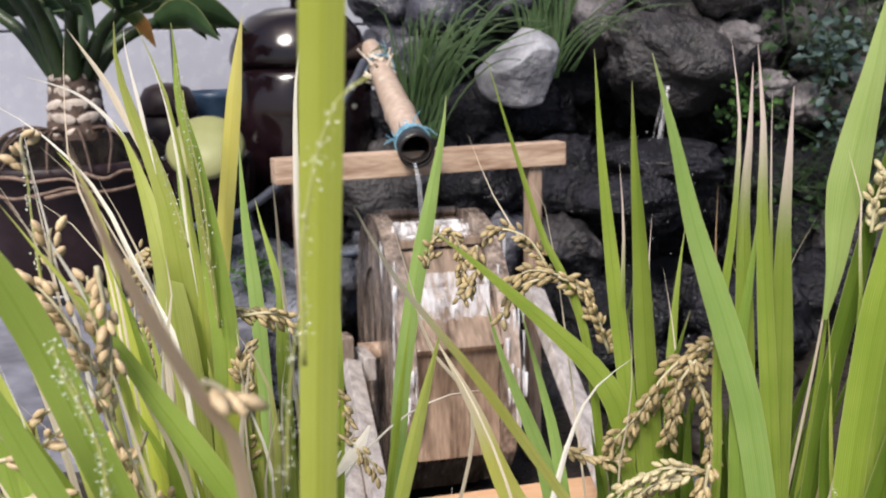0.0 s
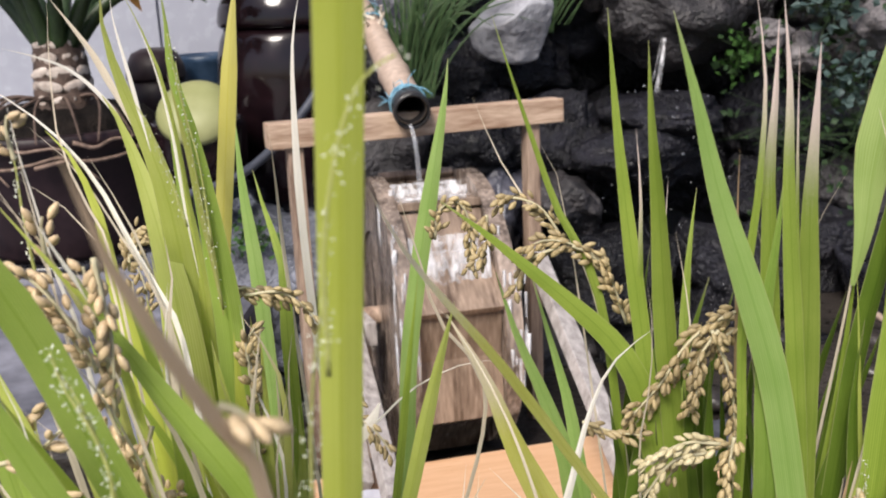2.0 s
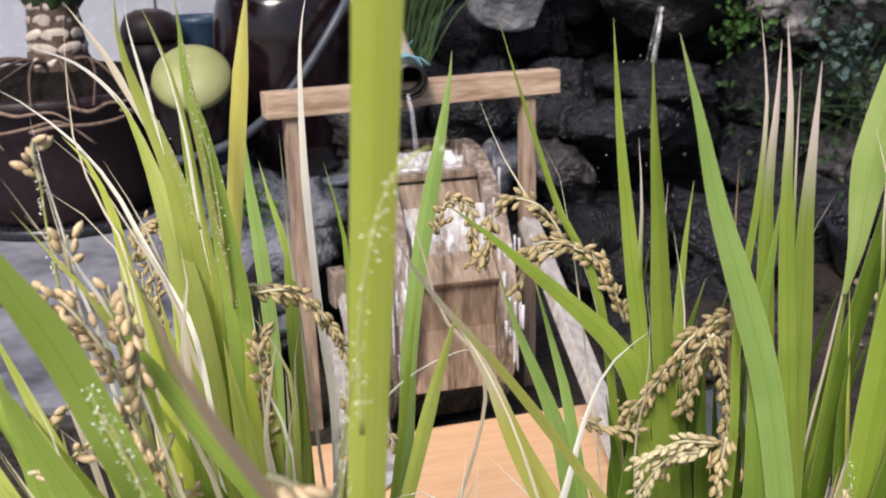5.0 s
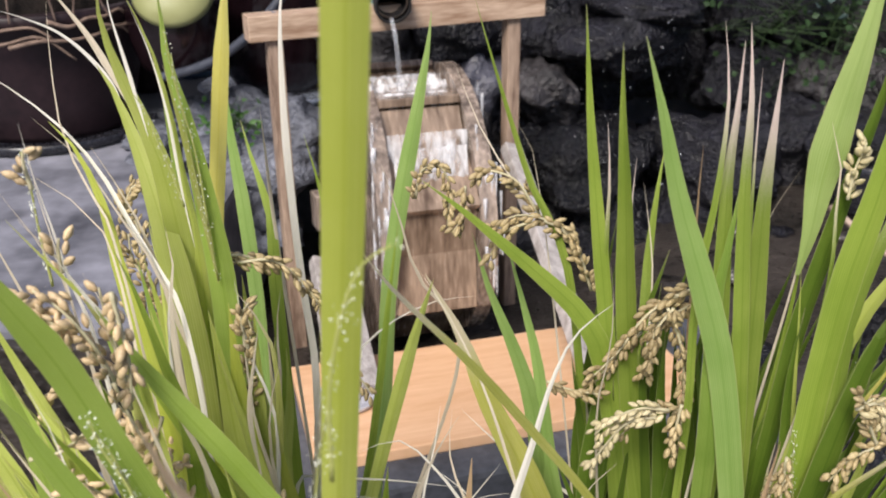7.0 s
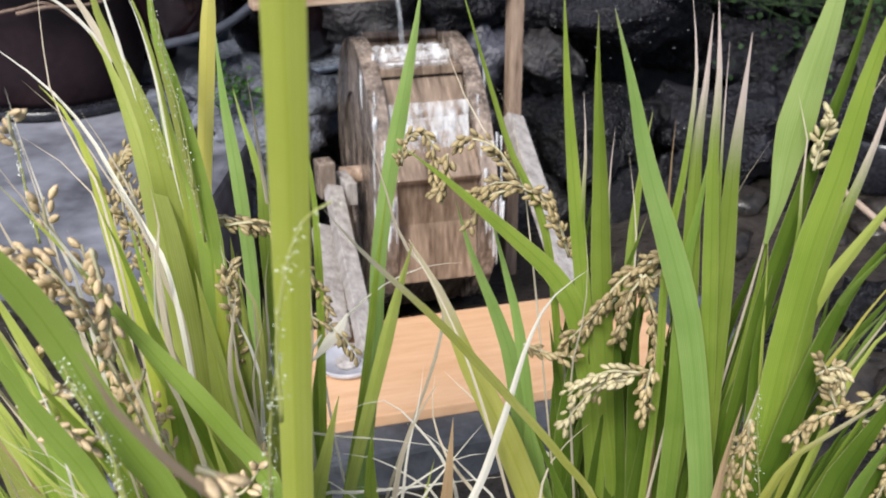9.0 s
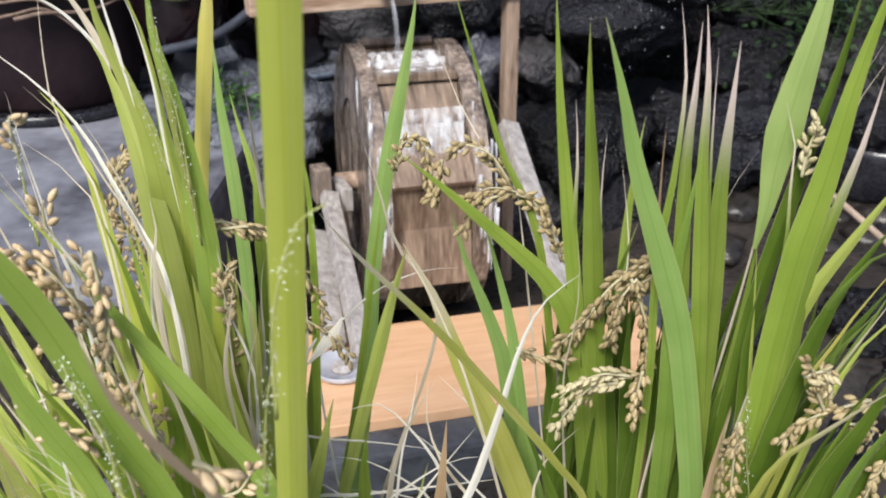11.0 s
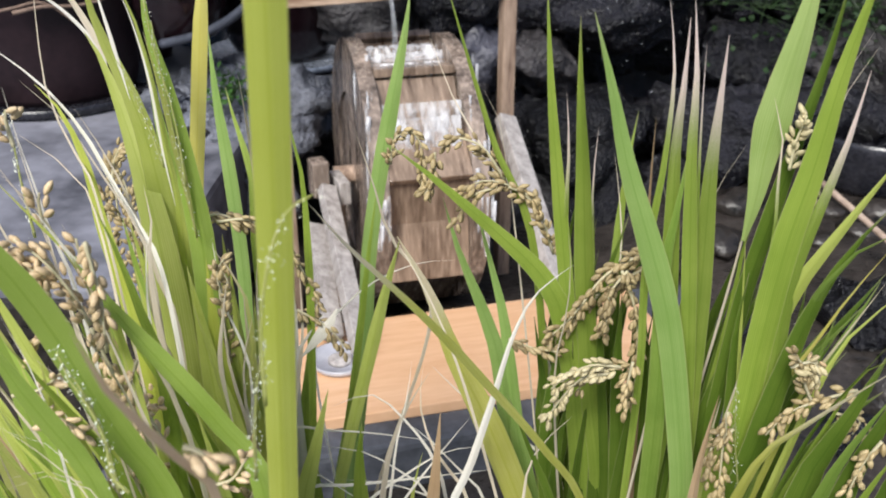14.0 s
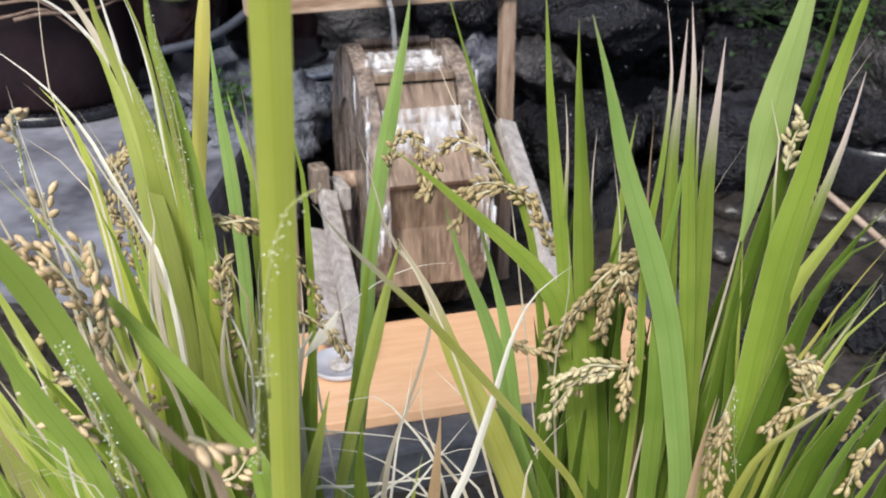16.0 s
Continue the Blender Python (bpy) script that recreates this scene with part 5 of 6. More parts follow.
leaf(plant_mid, white, 0.0022, (-0.065, 0.500, 0.730), (-0.043, 0.500, 0.728), (-0.011, 0.500, 0.726), (0.032, 0.500, 0.720))
leaf(plant_mid, white, 0.0023, (-0.054, 0.500, 0.681), (-0.031, 0.500, 0.683), (0.006, 0.500, 0.688), (0.069, 0.500, 0.698))
leaf(plant_mid, white, 0.0022, (0.120, 0.500, 0.696), (0.093, 0.500, 0.717), (0.061, 0.500, 0.743), (0.030, 0.500, 0.777))
leaf(plant_mid, white, 0.0022, (0.039, 0.500, 0.665), (0.032, 0.500, 0.703), (0.018, 0.500, 0.729), (-0.007, 0.500, 0.755), (-0.032, 0.500, 0.746))
leaf(plant_mid, white, 0.0022, (0.005, 0.500, 0.660), (0.039, 0.500, 0.716), (0.054, 0.500, 0.738))
leaf(plant_mid, white, 0.0022, (0.065, 0.500, 0.671), (0.043, 0.500, 0.703), (0.025, 0.500, 0.725), (0.007, 0.500, 0.738))
leaf(plant_mid, white, 0.0023, (-0.046, 0.500, 0.692), (-0.028, 0.500, 0.679), (-0.010, 0.500, 0.665))
leaf(plant_mid, white, 0.0023, (0.051, 0.500, 0.661), (0.028, 0.500, 0.675), (-0.001, 0.500, 0.686), (-0.031, 0.500, 0.688))
leaf(plant_mid, green, 0.0088, (-0.054, 0.520, 0.723), (-0.049, 0.520, 0.766), (-0.046, 0.520, 0.799))
leaf(plant_mid, light, 0.0097, (-0.081, 0.520, 0.713), (-0.074, 0.520, 0.766), (-0.073, 0.520, 0.807))
leaf(plant_left, bright, 0.0141, (-0.051, 0.420, 0.733), (-0.055, 0.420, 0.764), (-0.060, 0.420, 0.794), (-0.061, 0.420, 0.826))
leaf(plant_near, light, 0.0089, (-0.083, 0.360, 0.784), (-0.092, 0.360, 0.818), (-0.102, 0.360, 0.849), (-0.107, 0.360, 0.875))
leaf(plant_near, green, 0.0068, (-0.085, 0.360, 0.869), (-0.089, 0.362, 0.882), (-0.092, 0.365, 0.889), (-0.099, 0.367, 0.918), (-0.107, 0.370, 0.938))
leaf(plant_near, light, 0.0068, (-0.097, 0.300, 0.836), (-0.105, 0.300, 0.863), (-0.112, 0.300, 0.890), (-0.115, 0.300, 0.907))
leaf(plant_near, bright, 0.0082, (-0.079, 0.380, 0.767), (-0.086, 0.380, 0.802), (-0.093, 0.380, 0.835), (-0.099, 0.380, 0.860))
leaf(plant_near, straw, 0.0013, (-0.080, 0.300, 0.839), (-0.085, 0.300, 0.869), (-0.096, 0.300, 0.892), (-0.112, 0.300, 0.909))
leaf(plant_near, straw, 0.0017, (-0.069, 0.300, 0.842), (-0.070, 0.300, 0.872), (-0.075, 0.300, 0.895), (-0.080, 0.300, 0.917), (-0.087, 0.300, 0.944))
leaf(plant_near, straw, 0.0010, (-0.082, 0.270, 0.862), (-0.091, 0.270, 0.879), (-0.103, 0.270, 0.891), (-0.114, 0.270, 0.901))
leaf(plant_near, straw, 0.0011, (-0.084, 0.270, 0.872), (-0.098, 0.270, 0.876), (-0.115, 0.270, 0.869))
panicle(plant_near, husk_near, 0.0058, (-0.090, 0.310, 0.914), (-0.095, 0.310, 0.928), (-0.104, 0.310, 0.942), (-0.112, 0.310, 0.949))
panicle(plant_near, husk_near, 0.0039, (-0.103, 0.310, 0.926), (-0.107, 0.310, 0.936), (-0.116, 0.310, 0.944), (-0.125, 0.310, 0.946))
panicle(plant_near, husk_near, 0.0048, (-0.090, 0.320, 0.896), (-0.091, 0.320, 0.919), (-0.093, 0.320, 0.931), (-0.094, 0.320, 0.945))
panicle(plant_near, husk_near, 0.0037, (-0.110, 0.330, 0.946), (-0.110, 0.330, 0.955), (-0.109, 0.330, 0.959))
panicle(plant_near, husk_near, 0.0036, (-0.115, 0.330, 0.977), (-0.116, 0.330, 0.987), (-0.115, 0.330, 0.991))
panicle(plant_mid, gold, 0.0058, (-0.165, 0.560, 0.793), (-0.167, 0.564, 0.833), (-0.167, 0.568, 0.863), (-0.173, 0.572, 0.881), (-0.170, 0.576, 0.889), (-0.160, 0.580, 0.885))
panicle(plant_mid, gold, 0.0059, (-0.176, 0.560, 0.810), (-0.183, 0.570, 0.838), (-0.187, 0.580, 0.858))
panicle(plant_left, gold, 0.0053, (-0.094, 0.460, 0.878), (-0.088, 0.463, 0.891), (-0.080, 0.465, 0.892), (-0.072, 0.467, 0.888), (-0.064, 0.470, 0.883))
panicle(plant_left, gold, 0.0045, (-0.081, 0.460, 0.890), (-0.065, 0.463, 0.890), (-0.053, 0.467, 0.879), (-0.043, 0.470, 0.861))
panicle(plant_near, husk_near, 0.0043, (-0.081, 0.340, 0.839), (-0.088, 0.340, 0.857), (-0.095, 0.340, 0.868), (-0.099, 0.340, 0.879))
panicle(plant_near, husk_near, 0.0048, (-0.095, 0.400, 0.815), (-0.106, 0.400, 0.821), (-0.114, 0.400, 0.835))
panicle(plant_near, husk_near, 0.0046, (-0.080, 0.360, 0.808), (-0.093, 0.360, 0.811), (-0.107, 0.360, 0.804), (-0.117, 0.360, 0.794))
panicle(plant_front, husk_near, 0.0040, (-0.013, 0.175, 0.962), (-0.010, 0.175, 0.961), (-0.008, 0.175, 0.959))
panicle(plant_left, gold, 0.0050, (-0.052, 0.360, 0.788), (-0.047, 0.360, 0.805), (-0.049, 0.360, 0.821))
panicle(plant_mid, gold, 0.0047, (-0.052, 0.500, 0.856), (-0.042, 0.500, 0.834), (-0.037, 0.500, 0.817))
panicle(plant_mid, gold, 0.0048, (-0.050, 0.500, 0.815), (-0.032, 0.500, 0.803), (-0.021, 0.500, 0.787))
panicle(plant_right, gold, 0.0047, (0.005, 0.540, 0.893), (0.009, 0.540, 0.910), (0.017, 0.540, 0.914), (0.024, 0.540, 0.904), (0.023, 0.540, 0.875))
panicle(plant_right, gold, 0.0047, (0.072, 0.500, 0.899), (0.058, 0.500, 0.919), (0.043, 0.500, 0.923), (0.039, 0.500, 0.918))
panicle(plant_right, gold, 0.0047, (0.033, 0.500, 0.915), (0.032, 0.500, 0.898), (0.027, 0.500, 0.890))
panicle(plant_right, gold, 0.0052, (0.099, 0.480, 0.863), (0.089, 0.480, 0.890), (0.075, 0.480, 0.903), (0.058, 0.480, 0.906), (0.047, 0.480, 0.898))
panicle(plant_right, gold, 0.0046, (0.067, 0.480, 0.903), (0.052, 0.480, 0.896), (0.044, 0.480, 0.880))
panicle(plant_right, gold, 0.0046, (0.073, 0.480, 0.903), (0.085, 0.480, 0.897), (0.092, 0.480, 0.885))
panicle(plant_right, gold, 0.0051, (0.143, 0.450, 0.878), (0.130, 0.450, 0.871), (0.120, 0.450, 0.861), (0.110, 0.450, 0.844), (0.094, 0.450, 0.825))
panicle(plant_right, gold, 0.0052, (0.130, 0.440, 0.873), (0.138, 0.440, 0.853), (0.142, 0.440, 0.826), (0.142, 0.440, 0.790))
panicle(plant_right, gold, 0.0045, (0.133, 0.440, 0.873), (0.125, 0.440, 0.860), (0.124, 0.440, 0.840))
panicle(plant_right, gold, 0.0050, (0.074, 0.450, 0.826), (0.086, 0.450, 0.821), (0.102, 0.450, 0.818))
panicle(plant_right, seed, 0.0053, (0.130, 0.420, 0.828), (0.116, 0.420, 0.829), (0.102, 0.420, 0.822), (0.095, 0.420, 0.814))
panicle(plant_right, seed, 0.0054, (0.126, 0.420, 0.824), (0.111, 0.420, 0.821), (0.100, 0.420, 0.807), (0.093, 0.420, 0.794))
panicle(plant_right, gold, 0.0048, (0.136, 0.420, 0.831), (0.134, 0.420, 0.814), (0.134, 0.420, 0.800))
panicle(plant_right, gold, 0.0051, (0.178, 0.390, 0.822), (0.178, 0.390, 0.802), (0.179, 0.390, 0.777), (0.179, 0.390, 0.762))
panicle(plant_right, gold, 0.0051, (0.214, 0.380, 0.833), (0.208, 0.380, 0.845), (0.204, 0.380, 0.857), (0.199, 0.380, 0.862))
panicle(plant_right, gold, 0.0052, (0.233, 0.380, 0.842), (0.216, 0.380, 0.836), (0.202, 0.380, 0.828), (0.194, 0.380, 0.816))
panicle(plant_right, gold, 0.0053, (0.225, 0.380, 0.829), (0.237, 0.380, 0.825), (0.235, 0.380, 0.817))
panicle(plant_right, gold, 0.0052, (0.239, 0.360, 0.828), (0.233, 0.360, 0.816), (0.229, 0.360, 0.799))
panicle(plant_right, seed, 0.0038, (0.199, 0.420, 0.936), (0.200, 0.420, 0.950), (0.203, 0.420, 0.962))
panicle(plant_right, seed, 0.0040, (0.212, 0.420, 0.928), (0.211, 0.420, 0.916), (0.211, 0.420, 0.908))
flower(plant_front, seed, 0.0008, (0.000, 0.200, 0.956), (0.001, 0.200, 0.981), (0.006, 0.200, 1.002), (0.010, 0.200, 1.009), (0.015, 0.200, 1.012))
flower(plant_near, seed, 0.0011, (-0.049, 0.225, 0.907), (-0.054, 0.227, 0.911), (-0.055, 0.229, 0.922), (-0.059, 0.231, 0.933), (-0.064, 0.233, 0.941), (-0.067, 0.235, 0.949))
flower(plant_front, seed, 0.0009, (-0.007, 0.210, 0.925), (-0.006, 0.210, 0.941), (-0.004, 0.210, 0.956), (-0.001, 0.210, 0.969))
flower(plant_right, seed, 0.0015, (0.195, 0.400, 0.754), (0.186, 0.400, 0.805), (0.184, 0.400, 0.828))
flower(plant_right, seed, 0.0015, (0.204, 0.400, 0.832), (0.206, 0.400, 0.857), (0.213, 0.400, 0.876))
panicle(plant_right, gold, 0.0052, (0.146, 0.450, 0.871), (0.132, 0.450, 0.861), (0.126, 0.450, 0.848), (0.123, 0.450, 0.827))
panicle(plant_right, gold, 0.0050, (0.123, 0.460, 0.849), (0.108, 0.460, 0.831), (0.101, 0.460, 0.820))
panicle(plant_right, gold, 0.0049, (0.138, 0.430, 0.822), (0.121, 0.430, 0.820), (0.110, 0.430, 0.807))
panicle(plant_right, gold, 0.0046, (0.152, 0.460, 0.873), (0.139, 0.460, 0.871), (0.129, 0.460, 0.863))
panicle(plant_right, gold, 0.0048, (0.182, 0.390, 0.812), (0.173, 0.390, 0.802), (0.174, 0.390, 0.781))
panicle(plant_right, seed, 0.0045, (0.200, 0.380, 0.854), (0.210, 0.380, 0.857), (0.215, 0.380, 0.845))
panicle(plant_near, husk_near, 0.0046, (-0.110, 0.320, 0.943), (-0.105, 0.320, 0.934), (-0.101, 0.320, 0.922), (-0.096, 0.320, 0.912))
panicle(plant_near, husk_near, 0.0040, (-0.117, 0.310, 0.946), (-0.110, 0.310, 0.939), (-0.103, 0.310, 0.934))
panicle(plant_near, husk_near, 0.0044, (-0.099, 0.330, 0.901), (-0.095, 0.330, 0.886), (-0.090, 0.330, 0.872))
panicle(plant_near, husk_near, 0.0045, (-0.083, 0.330, 0.886), (-0.088, 0.330, 0.869), (-0.087, 0.330, 0.852))
panicle(plant_near, husk_near, 0.0037, (-0.120, 0.300, 0.889), (-0.109, 0.300, 0.892), (-0.099, 0.300, 0.900))
panicle(plant_near, husk_near, 0.0038, (-0.115, 0.300, 0.874), (-0.105, 0.300, 0.879), (-0.095, 0.300, 0.872))
panicle(plant_near, husk_near, 0.0048, (-0.107, 0.350, 0.837), (-0.096, 0.350, 0.844), (-0.082, 0.350, 0.851))
panicle(plant_near, husk_near, 0.0046, (-0.048, 0.300, 0.848), (-0.041, 0.300, 0.851), (-0.033, 0.300, 0.864))
panicle(plant_mid, gold, 0.0057, (-0.149, 0.540, 0.787), (-0.151, 0.540, 0.820), (-0.156, 0.540, 0.844))
panicle(plant_mid, gold, 0.0057, (-0.144, 0.540, 0.770), (-0.147, 0.540, 0.804), (-0.148, 0.540, 0.824))
panicle(plant_left, gold, 0.0034, (-0.070, 0.420, 0.856), (-0.072, 0.420, 0.881), (-0.068, 0.420, 0.888))
leaf(plant_near, light, 0.0058, (-0.094, 0.330, 0.810), (-0.102, 0.330, 0.852), (-0.111, 0.330, 0.885), (-0.121, 0.330, 0.906))
leaf(plant_near, straw, 0.0019, (-0.070, 0.320, 0.819), (-0.078, 0.320, 0.848), (-0.081, 0.320, 0.876), (-0.084, 0.320, 0.897))
leaf(plant_near, light, 0.0047, (-0.095, 0.280, 0.853), (-0.104, 0.280, 0.874), (-0.116, 0.280, 0.889), (-0.122, 0.280, 0.898))
leaf(plant_near, straw, 0.0014, (-0.090, 0.300, 0.839), (-0.103, 0.300, 0.864), (-0.110, 0.300, 0.884), (-0.122, 0.300, 0.902), from_foot=False)
leaf(plant_near, bright, 0.0069, (-0.056, 0.370, 0.776), (-0.069, 0.370, 0.810), (-0.078, 0.370, 0.842), (-0.083, 0.370, 0.867))
leaf(plant_left, light, 0.0109, (-0.066, 0.440, 0.716), (-0.070, 0.440, 0.772), (-0.075, 0.440, 0.824), (-0.076, 0.440, 0.858))
leaf(plant_left, straw, 0.0023, (-0.056, 0.410, 0.757), (-0.062, 0.410, 0.801), (-0.061, 0.410, 0.836), (-0.054, 0.410, 0.862))
leaf(plant_mid, straw, 0.0028, (-0.079, 0.500, 0.754), (-0.074, 0.500, 0.795), (-0.073, 0.500, 0.833), (-0.069, 0.500, 0.856))
leaf(plant_mid, straw, 0.0025, (-0.137, 0.500, 0.786), (-0.127, 0.500, 0.810), (-0.135, 0.500, 0.825), (-0.143, 0.500, 0.840))
leaf(plant_front, white, 0.0039, (-0.045, 0.360, 0.785), (-0.047, 0.360, 0.805), (-0.048, 0.360, 0.821))
leaf(plant_near, pale, 0.0032, (-0.096, 0.340, 0.885), (-0.101, 0.338, 0.918), (-0.109, 0.335, 0.939), (-0.116, 0.333, 0.957), (-0.122, 0.330, 0.966))
leaf(plant_near, straw, 0.0021, (-0.070, 0.340, 0.845), (-0.079, 0.338, 0.881), (-0.088, 0.335, 0.904), (-0.096, 0.333, 0.925), (-0.103, 0.330, 0.946))
leaf(plant_left, straw, 0.0037, (-0.097, 0.400, 0.848), (-0.098, 0.400, 0.873), (-0.098, 0.400, 0.894), (-0.094, 0.400, 0.914), (-0.095, 0.400, 0.934))
leaf(plant_left, straw, 0.0023, (-0.096, 0.420, 0.856), (-0.102, 0.420, 0.878), (-0.105, 0.420, 0.896), (-0.115, 0.420, 0.934), (-0.129, 0.420, 0.964))
leaf(plant_left, white, 0.0020, (-0.061, 0.420, 0.829), (-0.070, 0.423, 0.854), (-0.074, 0.427, 0.878), (-0.076, 0.430, 0.895))
leaf(plant_near, white, 0.0015, (-0.100, 0.290, 0.850), (-0.102, 0.290, 0.887), (-0.105, 0.290, 0.906), (-0.112, 0.290, 0.929))
leaf(plant_near, straw, 0.0013, (-0.078, 0.280, 0.856), (-0.093, 0.280, 0.866), (-0.107, 0.280, 0.871), (-0.120, 0.280, 0.866))
leaf(plant_near, white, 0.0013, (-0.084, 0.280, 0.856), (-0.097, 0.280, 0.879), (-0.106, 0.280, 0.886), (-0.118, 0.280, 0.889))
leaf(plant_near, straw, 0.0017, (-0.067, 0.300, 0.842), (-0.077, 0.300, 0.890), (-0.085, 0.300, 0.910), (-0.095, 0.300, 0.924), (-0.106, 0.300, 0.930))
leaf(plant_left, pale, 0.0056, (-0.062, 0.430, 0.740), (-0.063, 0.430, 0.794), (-0.063, 0.430, 0.837), (-0.063, 0.430, 0.863))
leaf(plant_left, light, 0.0050, (-0.070, 0.440, 0.732), (-0.072, 0.440, 0.795), (-0.071, 0.440, 0.845), (-0.071, 0.440, 0.884))
leaf(plant_mid, straw, 0.0032, (-0.060, 0.500, 0.701), (-0.055, 0.500, 0.754), (-0.048, 0.500, 0.795), (-0.047, 0.500, 0.841))
panicle(plant_near, husk_near, 0.0043, (-0.082, 0.300, 0.953), (-0.081, 0.300, 0.942), (-0.080, 0.300, 0.928), (-0.081, 0.300, 0.914))
panicle(plant_left, gold, 0.0043, (-0.076, 0.440, 0.816), (-0.077, 0.440, 0.844), (-0.073, 0.440, 0.865), (-0.077, 0.440, 0.874))
leaf(plant_right, light, 0.0060, (0.168, 0.440, 0.826), (0.168, 0.440, 0.860), (0.167, 0.440, 0.892), (0.167, 0.440, 0.920))
leaf(plant_right, straw, 0.0017, (0.153, 0.430, 0.852), (0.149, 0.430, 0.884), (0.147, 0.430, 0.915), (0.142, 0.430, 0.932))
leaf(plant_right, light, 0.0030, (0.192, 0.420, 0.797), (0.189, 0.420, 0.839), (0.186, 0.420, 0.877), (0.183, 0.420, 0.907))
leaf(plant_right, pale, 0.0069, (0.175, 0.410, 0.745), (0.177, 0.410, 0.775), (0.178, 0.410, 0.797), (0.180, 0.410, 0.816))
leaf(plant_right, drytip, 0.0033, (0.197, 0.420, 0.902), (0.195, 0.420, 0.928), (0.194, 0.420, 0.950), (0.187, 0.420, 0.971))
leaf(plant_right, straw, 0.0014, (0.187, 0.430, 0.915), (0.187, 0.430, 0.944), (0.186, 0.430, 0.963), (0.187, 0.430, 0.981))
leaf(plant_right, fading, 0.0040, (0.215, 0.410, 0.798), (0.222, 0.410, 0.825), (0.235, 0.410, 0.852), (0.250, 0.410, 0.883))
leaf(plant_right, light, 0.0053, (0.222, 0.400, 0.825), (0.233, 0.400, 0.858), (0.247, 0.400, 0.876), (0.258, 0.400, 0.888))
leaf(plant_right, straw, 0.0015, (0.099, 0.440, 0.818), (0.103, 0.440, 0.846), (0.104, 0.440, 0.873), (0.101, 0.440, 0.898))
leaf(plant_mid, white, 0.0059, (-0.053, 0.500, 0.779), (-0.048, 0.500, 0.793), (-0.039, 0.500, 0.805), (-0.033, 0.500, 0.814))
leaf(plant_mid, white, 0.0018, (0.002, 0.500, 0.674), (0.007, 0.500, 0.716), (0.015, 0.500, 0.755), (0.018, 0.500, 0.780))
leaf(plant_mid, white, 0.0019, (0.028, 0.500, 0.675), (0.006, 0.500, 0.698), (-0.015, 0.500, 0.711), (-0.044, 0.500, 0.715))
leaf(plant_mid, white, 0.0023, (-0.017, 0.500, 0.664), (0.013, 0.500, 0.693), (0.039, 0.500, 0.712), (0.061, 0.500, 0.716))
leaf(plant_mid, straw, 0.0022, (0.054, 0.500, 0.670), (0.032, 0.500, 0.712), (0.023, 0.500, 0.746), (0.025, 0.500, 0.776))
leaf(plant_near, white, 0.0016, (-0.108, 0.340, 0.921), (-0.113, 0.340, 0.941), (-0.116, 0.340, 0.965), (-0.119, 0.340, 0.983), (-0.120, 0.340, 0.997))
leaf(plant_near, straw, 0.0013, (-0.103, 0.410, 0.904), (-0.114, 0.412, 0.926), (-0.127, 0.415, 0.950), (-0.138, 0.417, 0.965), (-0.152, 0.420, 0.977))
leaf(plant_near, straw, 0.0013, (-0.122, 0.400, 0.934), (-0.130, 0.400, 0.944), (-0.141, 0.400, 0.955), (-0.150, 0.400, 0.960))
leaf(plant_near, white, 0.0023, (-0.093, 0.380, 0.835), (-0.094, 0.380, 0.860), (-0.094, 0.380, 0.878), (-0.093, 0.380, 0.896), (-0.089, 0.380, 0.921))
flower(plant_near, seed, 0.0011, (-0.054, 0.230, 0.903), (-0.057, 0.232, 0.924), (-0.061, 0.233, 0.937), (-0.066, 0.235, 0.945))
flower(plant_left, seed, 0.0017, (-0.097, 0.437, 0.929), (-0.101, 0.437, 0.946), (-0.105, 0.437, 0.960), (-0.109, 0.437, 0.975), (-0.113, 0.437, 0.982))
flower(plant_left, seed, 0.0017, (-0.085, 0.430, 0.922), (-0.087, 0.430, 0.959), (-0.092, 0.430, 0.988), (-0.094, 0.430, 1.011))
flower(plant_left, seed, 0.0017, (-0.086, 0.440, 0.890), (-0.090, 0.440, 0.933), (-0.093, 0.440, 0.969), (-0.095, 0.440, 0.999))
flower(plant_near, seed, 0.0012, (-0.119, 0.340, 0.936), (-0.120, 0.340, 0.958), (-0.120, 0.340, 0.976), (-0.121, 0.340, 0.987))

leaf(plant_right, light, 0.0120, (0.196, 0.410, 0.836), (0.206, 0.407, 0.879), (0.219, 0.405, 0.907), (0.231, 0.403, 0.931), (0.241, 0.400, 0.953))
leaf(plant_right, deep_shaded, 0.0135, (0.197, 0.400, 0.792), (0.202, 0.398, 0.828), (0.212, 0.395, 0.880), (0.224, 0.393, 0.910), (0.235, 0.390, 0.930))
leaf(plant_right, sage, 0.0085, (0.207, 0.400, 0.858), (0.213, 0.393, 0.887), (0.222, 0.387, 0.909), (0.236, 0.380, 0.923))
leaf(plant_right, yellow, 0.0036, (0.206, 0.400, 0.830), (0.213, 0.393, 0.856), (0.223, 0.387, 0.887), (0.235, 0.380, 0.917))
leaf(plant_right, deep_shaded, 0.0040, (0.217, 0.380, 0.821), (0.224, 0.370, 0.850), (0.234, 0.360, 0.882))
leaf(plant_right, green, 0.0050, (0.224, 0.380, 0.827), (0.228, 0.370, 0.857), (0.240, 0.360, 0.874))
leaf(plant_right, fading, 0.0075, (0.185, 0.370, 0.798), (0.192, 0.367, 0.818), (0.207, 0.365, 0.834), (0.221, 0.362, 0.850), (0.239, 0.360, 0.867))
leaf(plant_right, sage, 0.0120, (0.215, 0.360, 0.790), (0.220, 0.357, 0.816), (0.227, 0.353, 0.840), (0.236, 0.350, 0.863))
leaf(plant_right, green, 0.0110, (0.222, 0.340, 0.801), (0.226, 0.335, 0.824), (0.231, 0.330, 0.846))
